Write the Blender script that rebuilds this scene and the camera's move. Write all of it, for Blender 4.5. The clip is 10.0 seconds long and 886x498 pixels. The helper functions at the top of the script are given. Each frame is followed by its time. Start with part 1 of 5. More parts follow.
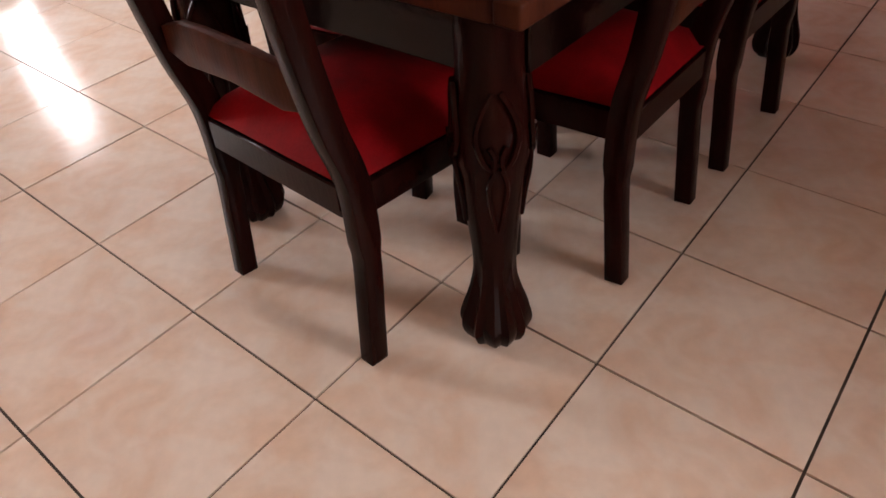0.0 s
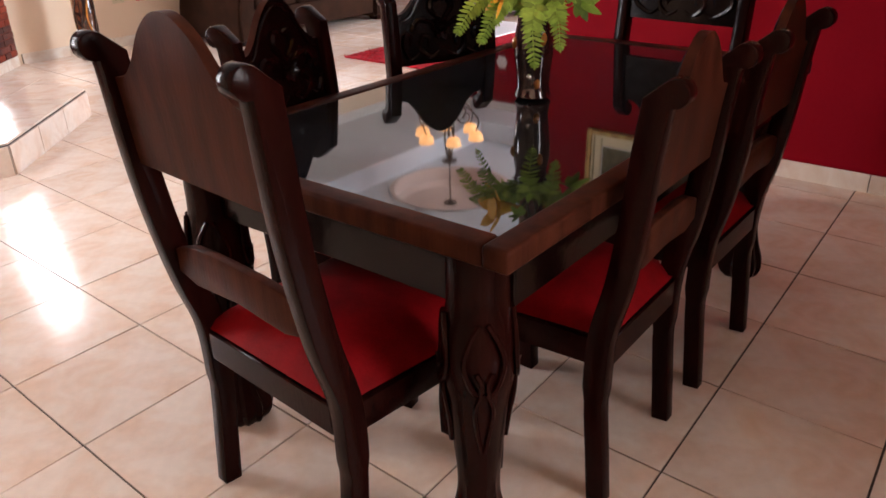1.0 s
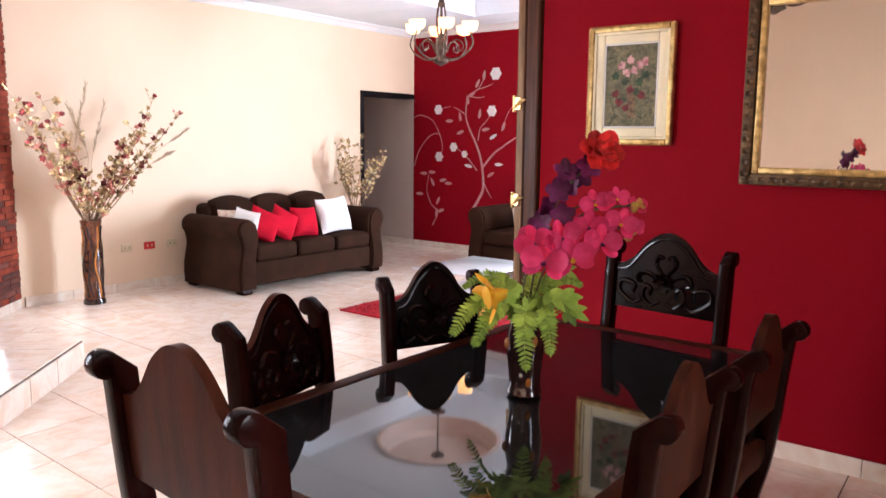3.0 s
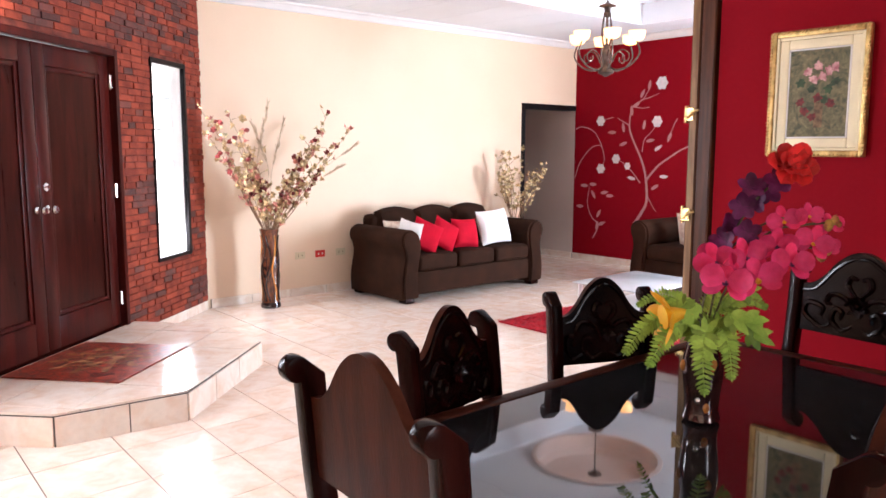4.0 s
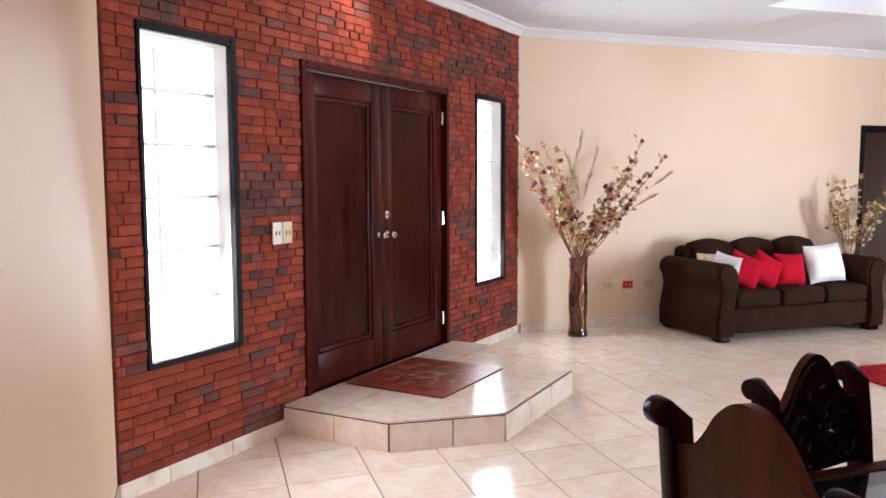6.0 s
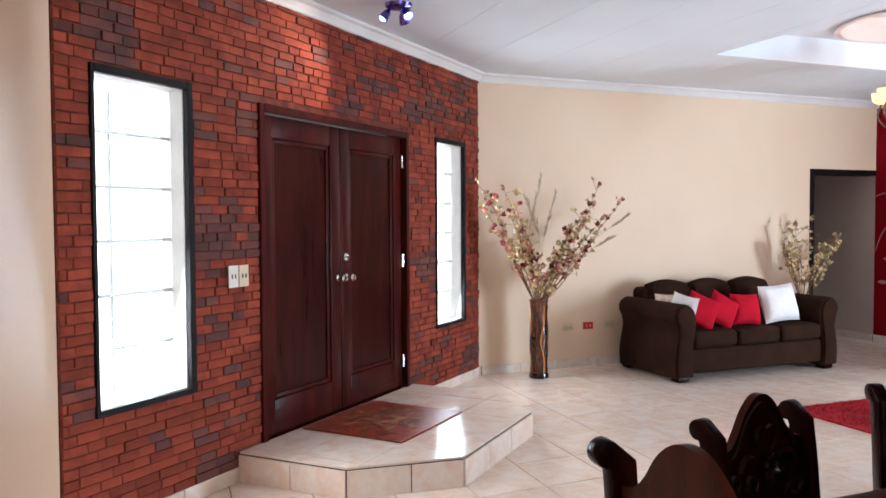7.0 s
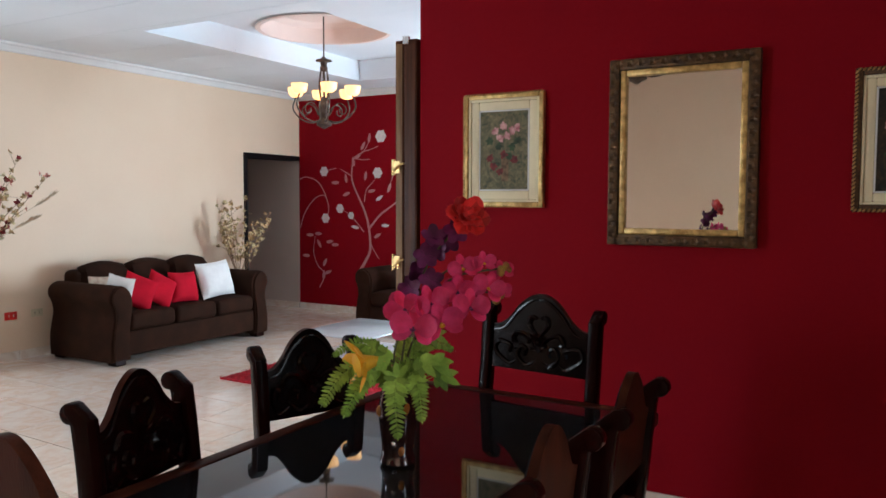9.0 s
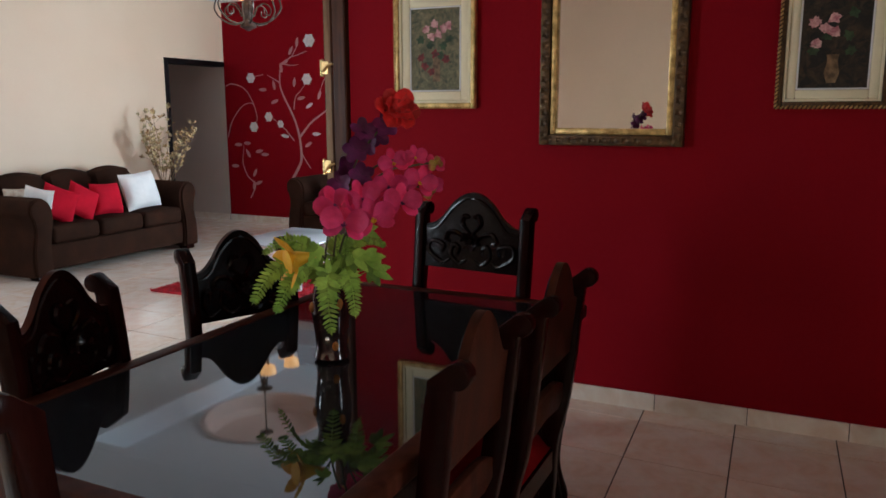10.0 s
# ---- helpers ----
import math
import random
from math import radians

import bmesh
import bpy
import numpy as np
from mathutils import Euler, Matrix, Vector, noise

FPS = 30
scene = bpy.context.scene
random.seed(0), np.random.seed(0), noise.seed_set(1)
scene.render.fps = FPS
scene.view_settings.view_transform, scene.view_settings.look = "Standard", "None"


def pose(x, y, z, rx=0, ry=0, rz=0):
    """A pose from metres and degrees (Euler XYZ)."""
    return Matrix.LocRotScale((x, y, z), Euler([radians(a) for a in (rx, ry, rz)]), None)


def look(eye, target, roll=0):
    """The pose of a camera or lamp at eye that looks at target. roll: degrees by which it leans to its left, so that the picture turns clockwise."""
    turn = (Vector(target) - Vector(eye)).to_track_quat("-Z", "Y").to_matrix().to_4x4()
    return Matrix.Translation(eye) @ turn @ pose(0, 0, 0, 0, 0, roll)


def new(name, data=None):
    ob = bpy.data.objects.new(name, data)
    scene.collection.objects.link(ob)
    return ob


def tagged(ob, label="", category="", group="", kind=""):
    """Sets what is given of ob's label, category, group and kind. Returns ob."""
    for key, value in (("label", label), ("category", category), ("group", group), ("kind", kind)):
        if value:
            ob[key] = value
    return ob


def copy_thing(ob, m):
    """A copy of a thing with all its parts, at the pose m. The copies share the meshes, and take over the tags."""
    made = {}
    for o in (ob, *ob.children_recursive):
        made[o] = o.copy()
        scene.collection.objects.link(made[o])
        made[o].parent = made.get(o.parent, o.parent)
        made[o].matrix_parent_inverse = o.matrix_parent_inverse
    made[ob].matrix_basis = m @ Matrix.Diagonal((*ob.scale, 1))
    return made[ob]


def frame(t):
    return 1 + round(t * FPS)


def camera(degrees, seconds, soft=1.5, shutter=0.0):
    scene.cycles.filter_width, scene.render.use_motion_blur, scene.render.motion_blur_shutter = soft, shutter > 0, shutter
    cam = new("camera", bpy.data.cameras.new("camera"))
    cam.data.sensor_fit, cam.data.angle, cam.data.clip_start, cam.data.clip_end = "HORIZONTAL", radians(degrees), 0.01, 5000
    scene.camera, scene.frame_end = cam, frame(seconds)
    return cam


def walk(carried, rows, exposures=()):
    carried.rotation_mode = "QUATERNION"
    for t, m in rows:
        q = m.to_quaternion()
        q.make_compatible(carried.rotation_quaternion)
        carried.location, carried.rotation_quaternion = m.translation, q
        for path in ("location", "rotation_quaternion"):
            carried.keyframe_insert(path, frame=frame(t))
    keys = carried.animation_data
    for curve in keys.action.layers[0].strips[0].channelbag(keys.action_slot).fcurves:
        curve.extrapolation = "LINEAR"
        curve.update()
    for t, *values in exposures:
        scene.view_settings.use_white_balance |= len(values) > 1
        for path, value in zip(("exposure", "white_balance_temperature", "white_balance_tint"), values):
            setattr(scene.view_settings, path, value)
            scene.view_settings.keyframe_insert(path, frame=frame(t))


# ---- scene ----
cam = camera(60.0, 10.0, soft=1.6, shutter=0.0)
PATH = [
    (0, (0.02, -0.038, 1.189), (-1.011, 1.124, -0.071), -4.6),
    (0.5, (0.026, -0.049, 1.222), (-1.077, 1.232, 0.152), -3.2),
    (1, (0.032, -0.076, 1.3), (-1.102, 1.329, 0.439), -1.5),
    (1.5, (0.021, -0.04, 1.37), (-1.151, 1.431, 0.69), -0.3),
    (2, (0.022, -0.034, 1.418), (-1.176, 1.488, 0.922), -0.1),
    (2.2, (0.019, -0.031, 1.434), (-1.189, 1.509, 1.022), 0.3),
    (3.3, (0.02, -0.095, 1.475), (-1.213, 1.457, 1.211), -0.0),
    (3.5, (0.01, -0.059, 1.473), (-1.289, 1.44, 1.212), -0.1),
    (4, (-0.015, -0.113, 1.48), (-1.523, 1.176, 1.224), 0.1),
    (4.5, (-0.06, -0.171, 1.476), (-1.79, 0.8, 1.223), -0.1),
    (5, (-0.111, -0.187, 1.468), (-1.97, 0.509, 1.221), -0.5),
    (5.5, (-0.106, -0.209, 1.474), (-1.996, 0.401, 1.242), -0.4),
    (5.7, (-0.116, -0.22, 1.482), (-2.002, 0.407, 1.263), -0.3),
    (6.8, (-0.084, -0.227, 1.501), (-1.97, 0.434, 1.427), -0.3),
    (7, (-0.092, -0.187, 1.494), (-1.953, 0.541, 1.42), -0.3),
    (7.5, (-0.064, -0.145, 1.502), (-1.763, 0.907, 1.418), 0.2),
    (8, (-0.015, -0.087, 1.501), (-1.49, 1.26, 1.405), 0.1),
    (8.5, (0.022, -0.052, 1.5), (-1.217, 1.515, 1.391), 0.4),
    (9, (0.068, -0.04, 1.49), (-0.925, 1.691, 1.362), 0.2),
    (9.5, (0.077, -0.028, 1.484), (-0.773, 1.772, 1.297), -0.1),
    (10, (0.072, -0.027, 1.44), (-0.758, 1.757, 1.086), -0.1),
]
walk(cam, [(t, look(eye, target, roll)) for t, eye, target, roll in PATH],
     exposures=[(0.0, -0.2, 6700, 20), (0.5, -0.13, 6700, 21), (1.5, 0.33, 6250, 18), (2.2, 0.4, 6100, 18), (3.3, 0.45, 6080, 18), (4.2, 0.45, 6080, 18), (5.0, 0.2, 6100, 14), (5.5, 0.0, 6100, 14), (7.0, -0.25, 5780, 9), (7.5, -0.32, 5700, 7), (8.5, -0.42, 5650, 5), (10.0, -0.68, 5650, 4)])

# ---- plan ----
CZ = 2.89                      # ceiling
XW, YN = -6.83, 8.06           # cream wall, far red wall
YP, PT, XP = 3.62, 0.15, -2.18  # dining wall: face, thickness, free end
YS, XE = -0.55, 2.3            # wall beside the camera, east wall
CA = Vector((-6.80, 2.80, 0))  # corner of the brick wall
ANG = radians(-48.5)
U = Vector((math.cos(ANG), math.sin(ANG), 0))
V = Vector((-U.y, U.x, 0))     # into the room
BRICK_END = 4.46
P, X0, Y0 = 0.42, -0.46, 0.97  # floor tiles
SKIRT = 0.085


# ---- light ----
world = bpy.data.worlds.new("world")
scene.world = world
world.use_nodes = True
wn = world.node_tree
sky = wn.nodes.new("ShaderNodeTexSky")
sky.sky_type, sky.sun_disc, sky.sun_elevation, sky.sun_rotation = "NISHITA", False, radians(55), radians(60)
wn.nodes["Background"].inputs[1].default_value = 0.13
wn.links.new(sky.outputs[0], wn.nodes["Background"].inputs[0])

sun = new("sun", bpy.data.lights.new("sun", "SUN"))
sun.data.energy, sun.data.angle, sun.data.color = 3.0, radians(0.6), (1.0, 0.94, 0.86)
sun.matrix_world = look((-20, -6, 30), (0, 0, 0))


def window_light(name, eye, target, wide, high, watts, colour=(1.0, 0.97, 0.94)):
    lamp = new(name, bpy.data.lights.new(name, "AREA"))
    lamp.data.shape, lamp.data.size, lamp.data.size_y = "RECTANGLE", wide, high
    lamp.data.energy, lamp.data.color = watts, colour
    lamp.matrix_world = look(eye, target)
    return lamp


# daylight through the big glass doors of the sitting room and of the dining room, and the two slit windows
window_light("sitting_room_daylight", (-1.25, YN - 0.05, 1.1), (-5.2, 3.6, 0.9), 1.1, 1.9, 350, (0.83, 0.935, 1.0))
window_light("dining_daylight", (2.28, 1.1, 1.5), (-0.8, -0.5, 0.9), 1.0, 1.15, 26).data.spread = radians(84)
window_light("slit_window_daylight", CA + U * 3.975 + V * 0.02 + Vector((0, 0, 1.4)), CA + U * 3.75 + V * 2 + Vector((0, 0, 0.8)), 0.5, 1.52, 37, (0.95, 0.98, 1.0)).data.spread = radians(142)
window_light("slit_window_daylight", CA + U * 0.60 + V * 0.04 + Vector((0, 0, 1.38)), CA + U * 0.9 + V * 2 + Vector((0, 0, 1.0)), 0.48, 1.55, 30, (0.95, 0.98, 1.0))

# the lit spots of the ceiling lamp by the front door
spot = new("spot_lamp", bpy.data.lights.new("spot_lamp", "SPOT"))
spot.data.energy, spot.data.spot_size, spot.data.spot_blend, spot.data.shadow_soft_size, spot.data.color = 38, radians(95), 0.8, 0.04, (1.0, 0.78, 0.6)
spot.matrix_world = look((-4.90, 1.31, CZ - 0.13), CA + U * 2.9 + Vector((0, 0, 2.35)))

# ---- materials ----


def material(name, colour, rough=0.5, metal=0.0, vary=0.12, scale=6.0, fine=60.0, bump=0.0, stretch=(1, 1, 1), ior=1.45,
             coat=0.0, sheen=0.0, emit=None, power=0.0, second=None, per=None, spread=0.2, streak=0.0, rough_vary=0.08, spec=0.5, lo=0.36, hi=0.64):
    m = bpy.data.materials.new(name)
    m.use_nodes = True
    nt = m.node_tree
    N, Lk = nt.nodes, nt.links.new
    b = N["Principled BSDF"]
    b.inputs["Roughness"].default_value, b.inputs["Metallic"].default_value = rough, metal
    b.inputs["IOR"].default_value = ior
    b.inputs["Coat Weight"].default_value = coat
    b.inputs["Specular IOR Level"].default_value = spec
    b.inputs["Coat Roughness"].default_value = 0.12
    b.inputs["Sheen Weight"].default_value = sheen
    co = N.new("ShaderNodeTexCoord")
    mp = N.new("ShaderNodeMapping")
    mp.inputs["Scale"].default_value = stretch
    Lk(co.outputs["Object"], mp.inputs["Vector"])
    big = N.new("ShaderNodeTexNoise")
    big.inputs["Scale"].default_value, big.inputs["Detail"].default_value = scale, 5
    big.inputs["Distortion"].default_value = streak
    small = N.new("ShaderNodeTexNoise")
    small.inputs["Scale"].default_value, small.inputs["Detail"].default_value = fine, 3
    Lk(mp.outputs[0], big.inputs["Vector"])
    Lk(mp.outputs[0], small.inputs["Vector"])
    ramp = N.new("ShaderNodeValToRGB")
    c = Vector(colour)
    s = Vector(second) if second else c * (1 - 2.2 * vary)
    ramp.color_ramp.elements[0].position, ramp.color_ramp.elements[1].position = lo, hi
    ramp.color_ramp.elements[0].color, ramp.color_ramp.elements[1].color = (*s, 1), (*c, 1)
    Lk(big.outputs["Fac"], ramp.inputs["Fac"])
    mix = N.new("ShaderNodeMix")
    mix.data_type, mix.blend_type = "RGBA", "MULTIPLY"
    mix.inputs["Factor"].default_value = 1.0
    gr = N.new("ShaderNodeMapRange")
    gr.inputs["To Min"].default_value, gr.inputs["To Max"].default_value = 1 - vary, 1 + vary
    Lk(small.outputs["Fac"], gr.inputs["Value"])
    Lk(ramp.outputs[0], mix.inputs["A"])
    Lk(gr.outputs[0], mix.inputs["B"])
    out = mix.outputs["Result"]
    if per:
        if per == "object":
            info = N.new("ShaderNodeObjectInfo").outputs["Random"]
        else:
            info = N.new("ShaderNodeNewGeometry").outputs["Random Per Island"]
        pr = N.new("ShaderNodeMapRange")
        pr.inputs["To Min"].default_value, pr.inputs["To Max"].default_value = 1 - spread, 1 + spread
        Lk(info, pr.inputs["Value"])
        mul = N.new("ShaderNodeMix")
        mul.data_type, mul.blend_type = "RGBA", "MULTIPLY"
        mul.inputs["Factor"].default_value = 1.0
        Lk(out, mul.inputs["A"])
        Lk(pr.outputs[0], mul.inputs["B"])
        out = mul.outputs["Result"]
    Lk(out, b.inputs["Base Color"])
    rr = N.new("ShaderNodeMapRange")
    rr.inputs["To Min"].default_value, rr.inputs["To Max"].default_value = max(0.02, rough - rough_vary), min(1, rough + rough_vary)
    Lk(big.outputs["Fac"], rr.inputs["Value"])
    Lk(rr.outputs[0], b.inputs["Roughness"])
    if bump:
        bp = N.new("ShaderNodeBump")
        bp.inputs["Strength"].default_value, bp.inputs["Distance"].default_value = bump, 0.01
        Lk(small.outputs["Fac"], bp.inputs["Height"])
        Lk(bp.outputs[0], b.inputs["Normal"])
    if emit:
        b.inputs["Emission Color"].default_value, b.inputs["Emission Strength"].default_value = (*emit, 1), power
    return m


WOOD = material("dark_mahogany", (0.015, 0.0027, 0.0020), 0.2, vary=0.25, scale=5, fine=40, stretch=(5, 5, 0.8), bump=0.05, rough_vary=0.05, spec=0.08, second=(0.008, 0.0016, 0.0012))
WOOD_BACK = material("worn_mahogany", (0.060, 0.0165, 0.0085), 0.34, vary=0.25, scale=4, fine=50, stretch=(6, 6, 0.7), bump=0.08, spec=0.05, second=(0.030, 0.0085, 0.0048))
# lacquer of the chair fronts; on the table apron its black is painted shade
LACQUER_AND_SHADE = material("black_lacquered_and_shaded_mahogany", (0.007, 0.0017, 0.0014), 0.17, vary=0.25, scale=6, fine=50, bump=0.05, rough_vary=0.05, spec=0.22, second=(0.003, 0.0009, 0.0008))
DOORWOOD = material("door_mahogany", (0.066, 0.0075, 0.005), 0.34, vary=0.15, scale=3, fine=30, stretch=(5, 5, 0.7), bump=0.04, coat=0.03, spec=0.14, second=(0.034, 0.0048, 0.0036))
DOORPANEL = material("door_panel_veneer", (0.050, 0.008, 0.005), 0.3, vary=0.2, scale=3.5, fine=25, stretch=(4, 4, 0.5), bump=0.03, coat=0.04, spec=0.14, second=(0.022, 0.0045, 0.003), streak=0.8)
FRAMEWOOD = material("window_frame_wood", (0.010, 0.007, 0.007), 0.45, spec=0.15, vary=0.25, scale=6, fine=60, bump=0.05)
SCREENWOOD = material("screen_walnut", (0.10, 0.034, 0.014), 0.4, spec=0.2, vary=0.25, scale=4, fine=30, stretch=(10, 10, 0.6), bump=0.05, second=(0.05, 0.017, 0.008))
# screen edge with the sitting room's golden light put into its colour
SCREENEDGE_LIT = material("screen_edge_lit_wood", (0.32, 0.19, 0.085), 0.4, spec=0.25, vary=0.25, scale=4, fine=40, stretch=(8, 8, 0.6), bump=0.05, second=(0.17, 0.09, 0.04))
CREAM = material("cream_wall_paint", (0.80, 0.62, 0.445), 0.55, vary=0.03, scale=1.3, fine=90, bump=0.05, second=(0.78, 0.59, 0.415))
# cream of the corridor walls with its shade mixed into the colour
SHADED_CREAM = material("corridor_shaded_cream_paint", (0.62, 0.52, 0.45), 0.6, vary=0.03, scale=1.3, fine=90, bump=0.05)
RED = material("red_wall_paint", (0.26, 0.0034, 0.010), 0.7, spec=0.08, vary=0.05, scale=1.5, fine=90, bump=0.06, second=(0.25, 0.0034, 0.011))
WHITE = material("ceiling_paint", (0.79, 0.83, 0.87), 0.6, vary=0.02, scale=1.5, fine=70, bump=0.03)
# ceiling rose: the chandelier's pinkish light is put into this colour
PINK_LAMPLIT = material("medallion_lamplit_paint", (0.80, 0.66, 0.60), 0.6, vary=0.03, scale=3, fine=70, bump=0.03)
TRIM = material("white_trim", (0.80, 0.79, 0.77), 0.4, vary=0.03, scale=4, fine=60)
GROUT = material("grout", (0.10, 0.075, 0.06), 0.85, vary=0.2, scale=8, fine=90, bump=0.1)
TILE = material("beige_marble_tile", (0.80, 0.685, 0.585), 0.15, vary=0.09, scale=6.5, fine=32, second=(0.75, 0.56, 0.43), lo=0.34, hi=0.60, per="object", spread=0.05, streak=0.9, rough_vary=0.05, ior=1.5)
TILE_FAR = material("beige_marble_tile_joined", (0.80, 0.685, 0.585), 0.15, vary=0.09, scale=6.5, fine=32, second=(0.75, 0.56, 0.43), lo=0.34, hi=0.60, per="island", spread=0.05, streak=0.9, rough_vary=0.05, ior=1.5)
SKIRTTILE = material("skirting_tile", (0.86, 0.79, 0.70), 0.15, vary=0.04, scale=5, fine=45, second=(0.74, 0.60, 0.48), streak=1.4, per="object", spread=0.05)
BRICK = material("red_brick", (0.30, 0.062, 0.033), 0.75, vary=0.2, scale=9, fine=110, bump=0.4, spec=0.15, second=(0.19, 0.038, 0.023), per="object", spread=0.22)
BRICK_FAR = material("red_brick_joined", (0.30, 0.062, 0.033), 0.75, vary=0.2, scale=9, fine=110, bump=0.4, spec=0.15, second=(0.19, 0.038, 0.023), per="island", spread=0.22)
BRICK_DARK = material("burnt_brick", (0.15, 0.040, 0.028), 0.75, vary=0.3, scale=9, fine=110, bump=0.4, second=(0.07, 0.025, 0.02), per="object", spread=0.4)
BRICK_DARK_FAR = material("burnt_brick_joined", (0.15, 0.040, 0.028), 0.75, vary=0.3, scale=9, fine=110, bump=0.4, second=(0.07, 0.025, 0.02), per="island", spread=0.4)
MORTAR = material("mortar", (0.22, 0.045, 0.026), 0.9, vary=0.3, scale=10, fine=90, bump=0.3)
VELVET = material("red_velvet", (0.25, 0.0025, 0.005), 0.7, vary=0.15, scale=7, fine=160, bump=0.12, spec=0.12, second=(0.14, 0.0015, 0.0025))
SUEDE = material("brown_suede", (0.034, 0.014, 0.008), 0.85, vary=0.15, scale=5, fine=150, bump=0.15, spec=0.08, second=(0.022, 0.0095, 0.0055))
PILLOW_RED = material("red_cushion_cloth", (0.48, 0.006, 0.022), 0.8, spec=0.1, vary=0.1, scale=8, fine=180, bump=0.1)
PILLOW_WHITE = material("white_cushion_cloth", (0.80, 0.78, 0.75), 0.8, vary=0.05, scale=8, fine=180, bump=0.12, sheen=0.2)
PILLOW_BEIGE = material("patterned_cushion_cloth", (0.55, 0.40, 0.30), 0.85, vary=0.15, scale=30, fine=180, bump=0.1, second=(0.75, 0.66, 0.55))
RUG = material("red_shag", (0.52, 0.006, 0.02), 0.9, vary=0.3, scale=20, fine=120, bump=0.4, second=(0.26, 0.002, 0.01))
BLACKGLASS = material("smoked_table_glass", (0.012, 0.013, 0.015), 0.03, vary=0.1, scale=3, fine=30, ior=1.72, rough_vary=0.01)
BRASS = material("aged_brass", (0.75, 0.52, 0.22), 0.28, metal=1.0, vary=0.12, scale=12, fine=80)
CHROME = material("chrome", (0.78, 0.77, 0.75), 0.16, metal=1.0, vary=0.05, scale=12, fine=80)
IRON = material("bronze_iron", (0.16, 0.13, 0.11), 0.42, metal=0.7, vary=0.25, scale=20, fine=90, bump=0.1, second=(0.07, 0.05, 0.04))
GOLD = material("gilt_frame", (0.78, 0.56, 0.22), 0.38, metal=0.6, vary=0.22, scale=25, fine=110, bump=0.25, second=(0.42, 0.27, 0.09))
DARKGOLD = material("dark_gilt_frame", (0.13, 0.072, 0.028), 0.42, metal=0.5, vary=0.3, scale=30, fine=120, bump=0.35, second=(0.06, 0.035, 0.018))
MAT_CREAM = material("picture_mat", (0.94, 0.86, 0.60), 0.7, vary=0.04, scale=6, fine=120, bump=0.04)
CANVAS = material("painted_canvas", (0.26, 0.22, 0.11), 0.6, vary=0.4, scale=26, fine=120, bump=0.3, second=(0.045, 0.06, 0.032), streak=1.2, lo=0.3, hi=0.7)
CANVAS_DARK = material("dark_painted_canvas", (0.075, 0.045, 0.022), 0.6, vary=0.4, scale=22, fine=120, bump=0.3, second=(0.010, 0.010, 0.008), streak=1.2, lo=0.4, hi=0.75)
PAINT_PINK = material("pink_brushwork", (0.74, 0.46, 0.44), 0.6, vary=0.25, scale=40, fine=160, bump=0.2, second=(0.40, 0.12, 0.15))
PAINT_RED = material("crimson_brushwork", (0.25, 0.03, 0.03), 0.6, vary=0.3, scale=40, fine=160, bump=0.2)
PAINT_OCHRE = material("ochre_brushwork", (0.32, 0.20, 0.10), 0.6, vary=0.3, scale=30, fine=160, bump=0.2)
PAINT_GREEN = material("green_brushwork", (0.05, 0.10, 0.04), 0.6, vary=0.3, scale=30, fine=160, bump=0.2)
SILVER = material("silver_wall_paint", (0.52, 0.25, 0.25), 0.5, vary=0.15, scale=20, fine=90, second=(0.50, 0.22, 0.22))
PETALWHITE = material("white_wall_flower", (0.82, 0.76, 0.75), 0.5, vary=0.06, scale=30, fine=90)
SHADE = material("amber_glass_shade", (0.9, 0.62, 0.28), 0.35, vary=0.08, scale=14, fine=60, emit=(1.0, 0.47, 0.17), power=3.0)
SPOTGLOW = material("blue_spot_glass", (0.5, 0.5, 0.9), 0.3, vary=0.05, emit=(0.45, 0.5, 1.0), power=9.0)
VIOLET = material("violet_chrome", (0.20, 0.16, 0.55), 0.2, metal=0.9, vary=0.1, scale=20, fine=80)
PLASTIC_W = material("white_switch_plastic", (0.78, 0.74, 0.66), 0.4, vary=0.03)
PLASTIC_B = material("ivory_switch_plastic", (0.68, 0.58, 0.38), 0.4, vary=0.03)
PLASTIC_R = material("red_socket_plastic", (0.62, 0.03, 0.02), 0.4, vary=0.05)
DARKSLOT = material("dark_slot", (0.03, 0.03, 0.03), 0.6)
VASE = material("lacquered_vase", (0.16, 0.046, 0.016), 0.22, vary=0.35, scale=9, fine=60, stretch=(3, 3, 1), coat=0.6, second=(0.018, 0.009, 0.007), streak=1.5)
VASE_DARK = material("dark_lacquer", (0.02, 0.010, 0.009), 0.2, vary=0.2, coat=0.6)
TABLEVASE = material("dark_glass_vase", (0.06, 0.014, 0.012), 0.08, vary=0.3, scale=12, fine=60, coat=0.8, second=(0.015, 0.006, 0.006), ior=1.6)
AMBER = material("amber_drops", (0.60, 0.22, 0.04), 0.12, vary=0.2, coat=0.5)
LEAF = material("green_leaf", (0.36, 0.54, 0.09), 0.5, spec=0.25, vary=0.25, scale=14, fine=90, second=(0.20, 0.36, 0.05), per="island", spread=0.35)
BUD = material("flower_bud", (0.50, 0.36, 0.06), 0.5, vary=0.25, scale=60, fine=120, second=(0.42, 0.14, 0.05))
# table glass whitened in colour to imitate the window's reflection
GLEAM_GLASS = material("gleam_table_glass", (0.62, 0.66, 0.67), 0.12, vary=0.05, scale=3, fine=30, ior=1.52)
STEM = material("flower_stem", (0.12, 0.13, 0.045), 0.6, vary=0.2)
ORCHID = material("magenta_orchid", (0.90, 0.06, 0.25), 0.6, vary=0.15, scale=20, fine=90, second=(0.74, 0.02, 0.13), per="island", spread=0.3)
PURPLE = material("purple_blossom", (0.16, 0.012, 0.11), 0.6, vary=0.2, scale=20, fine=90, per="island", spread=0.35)
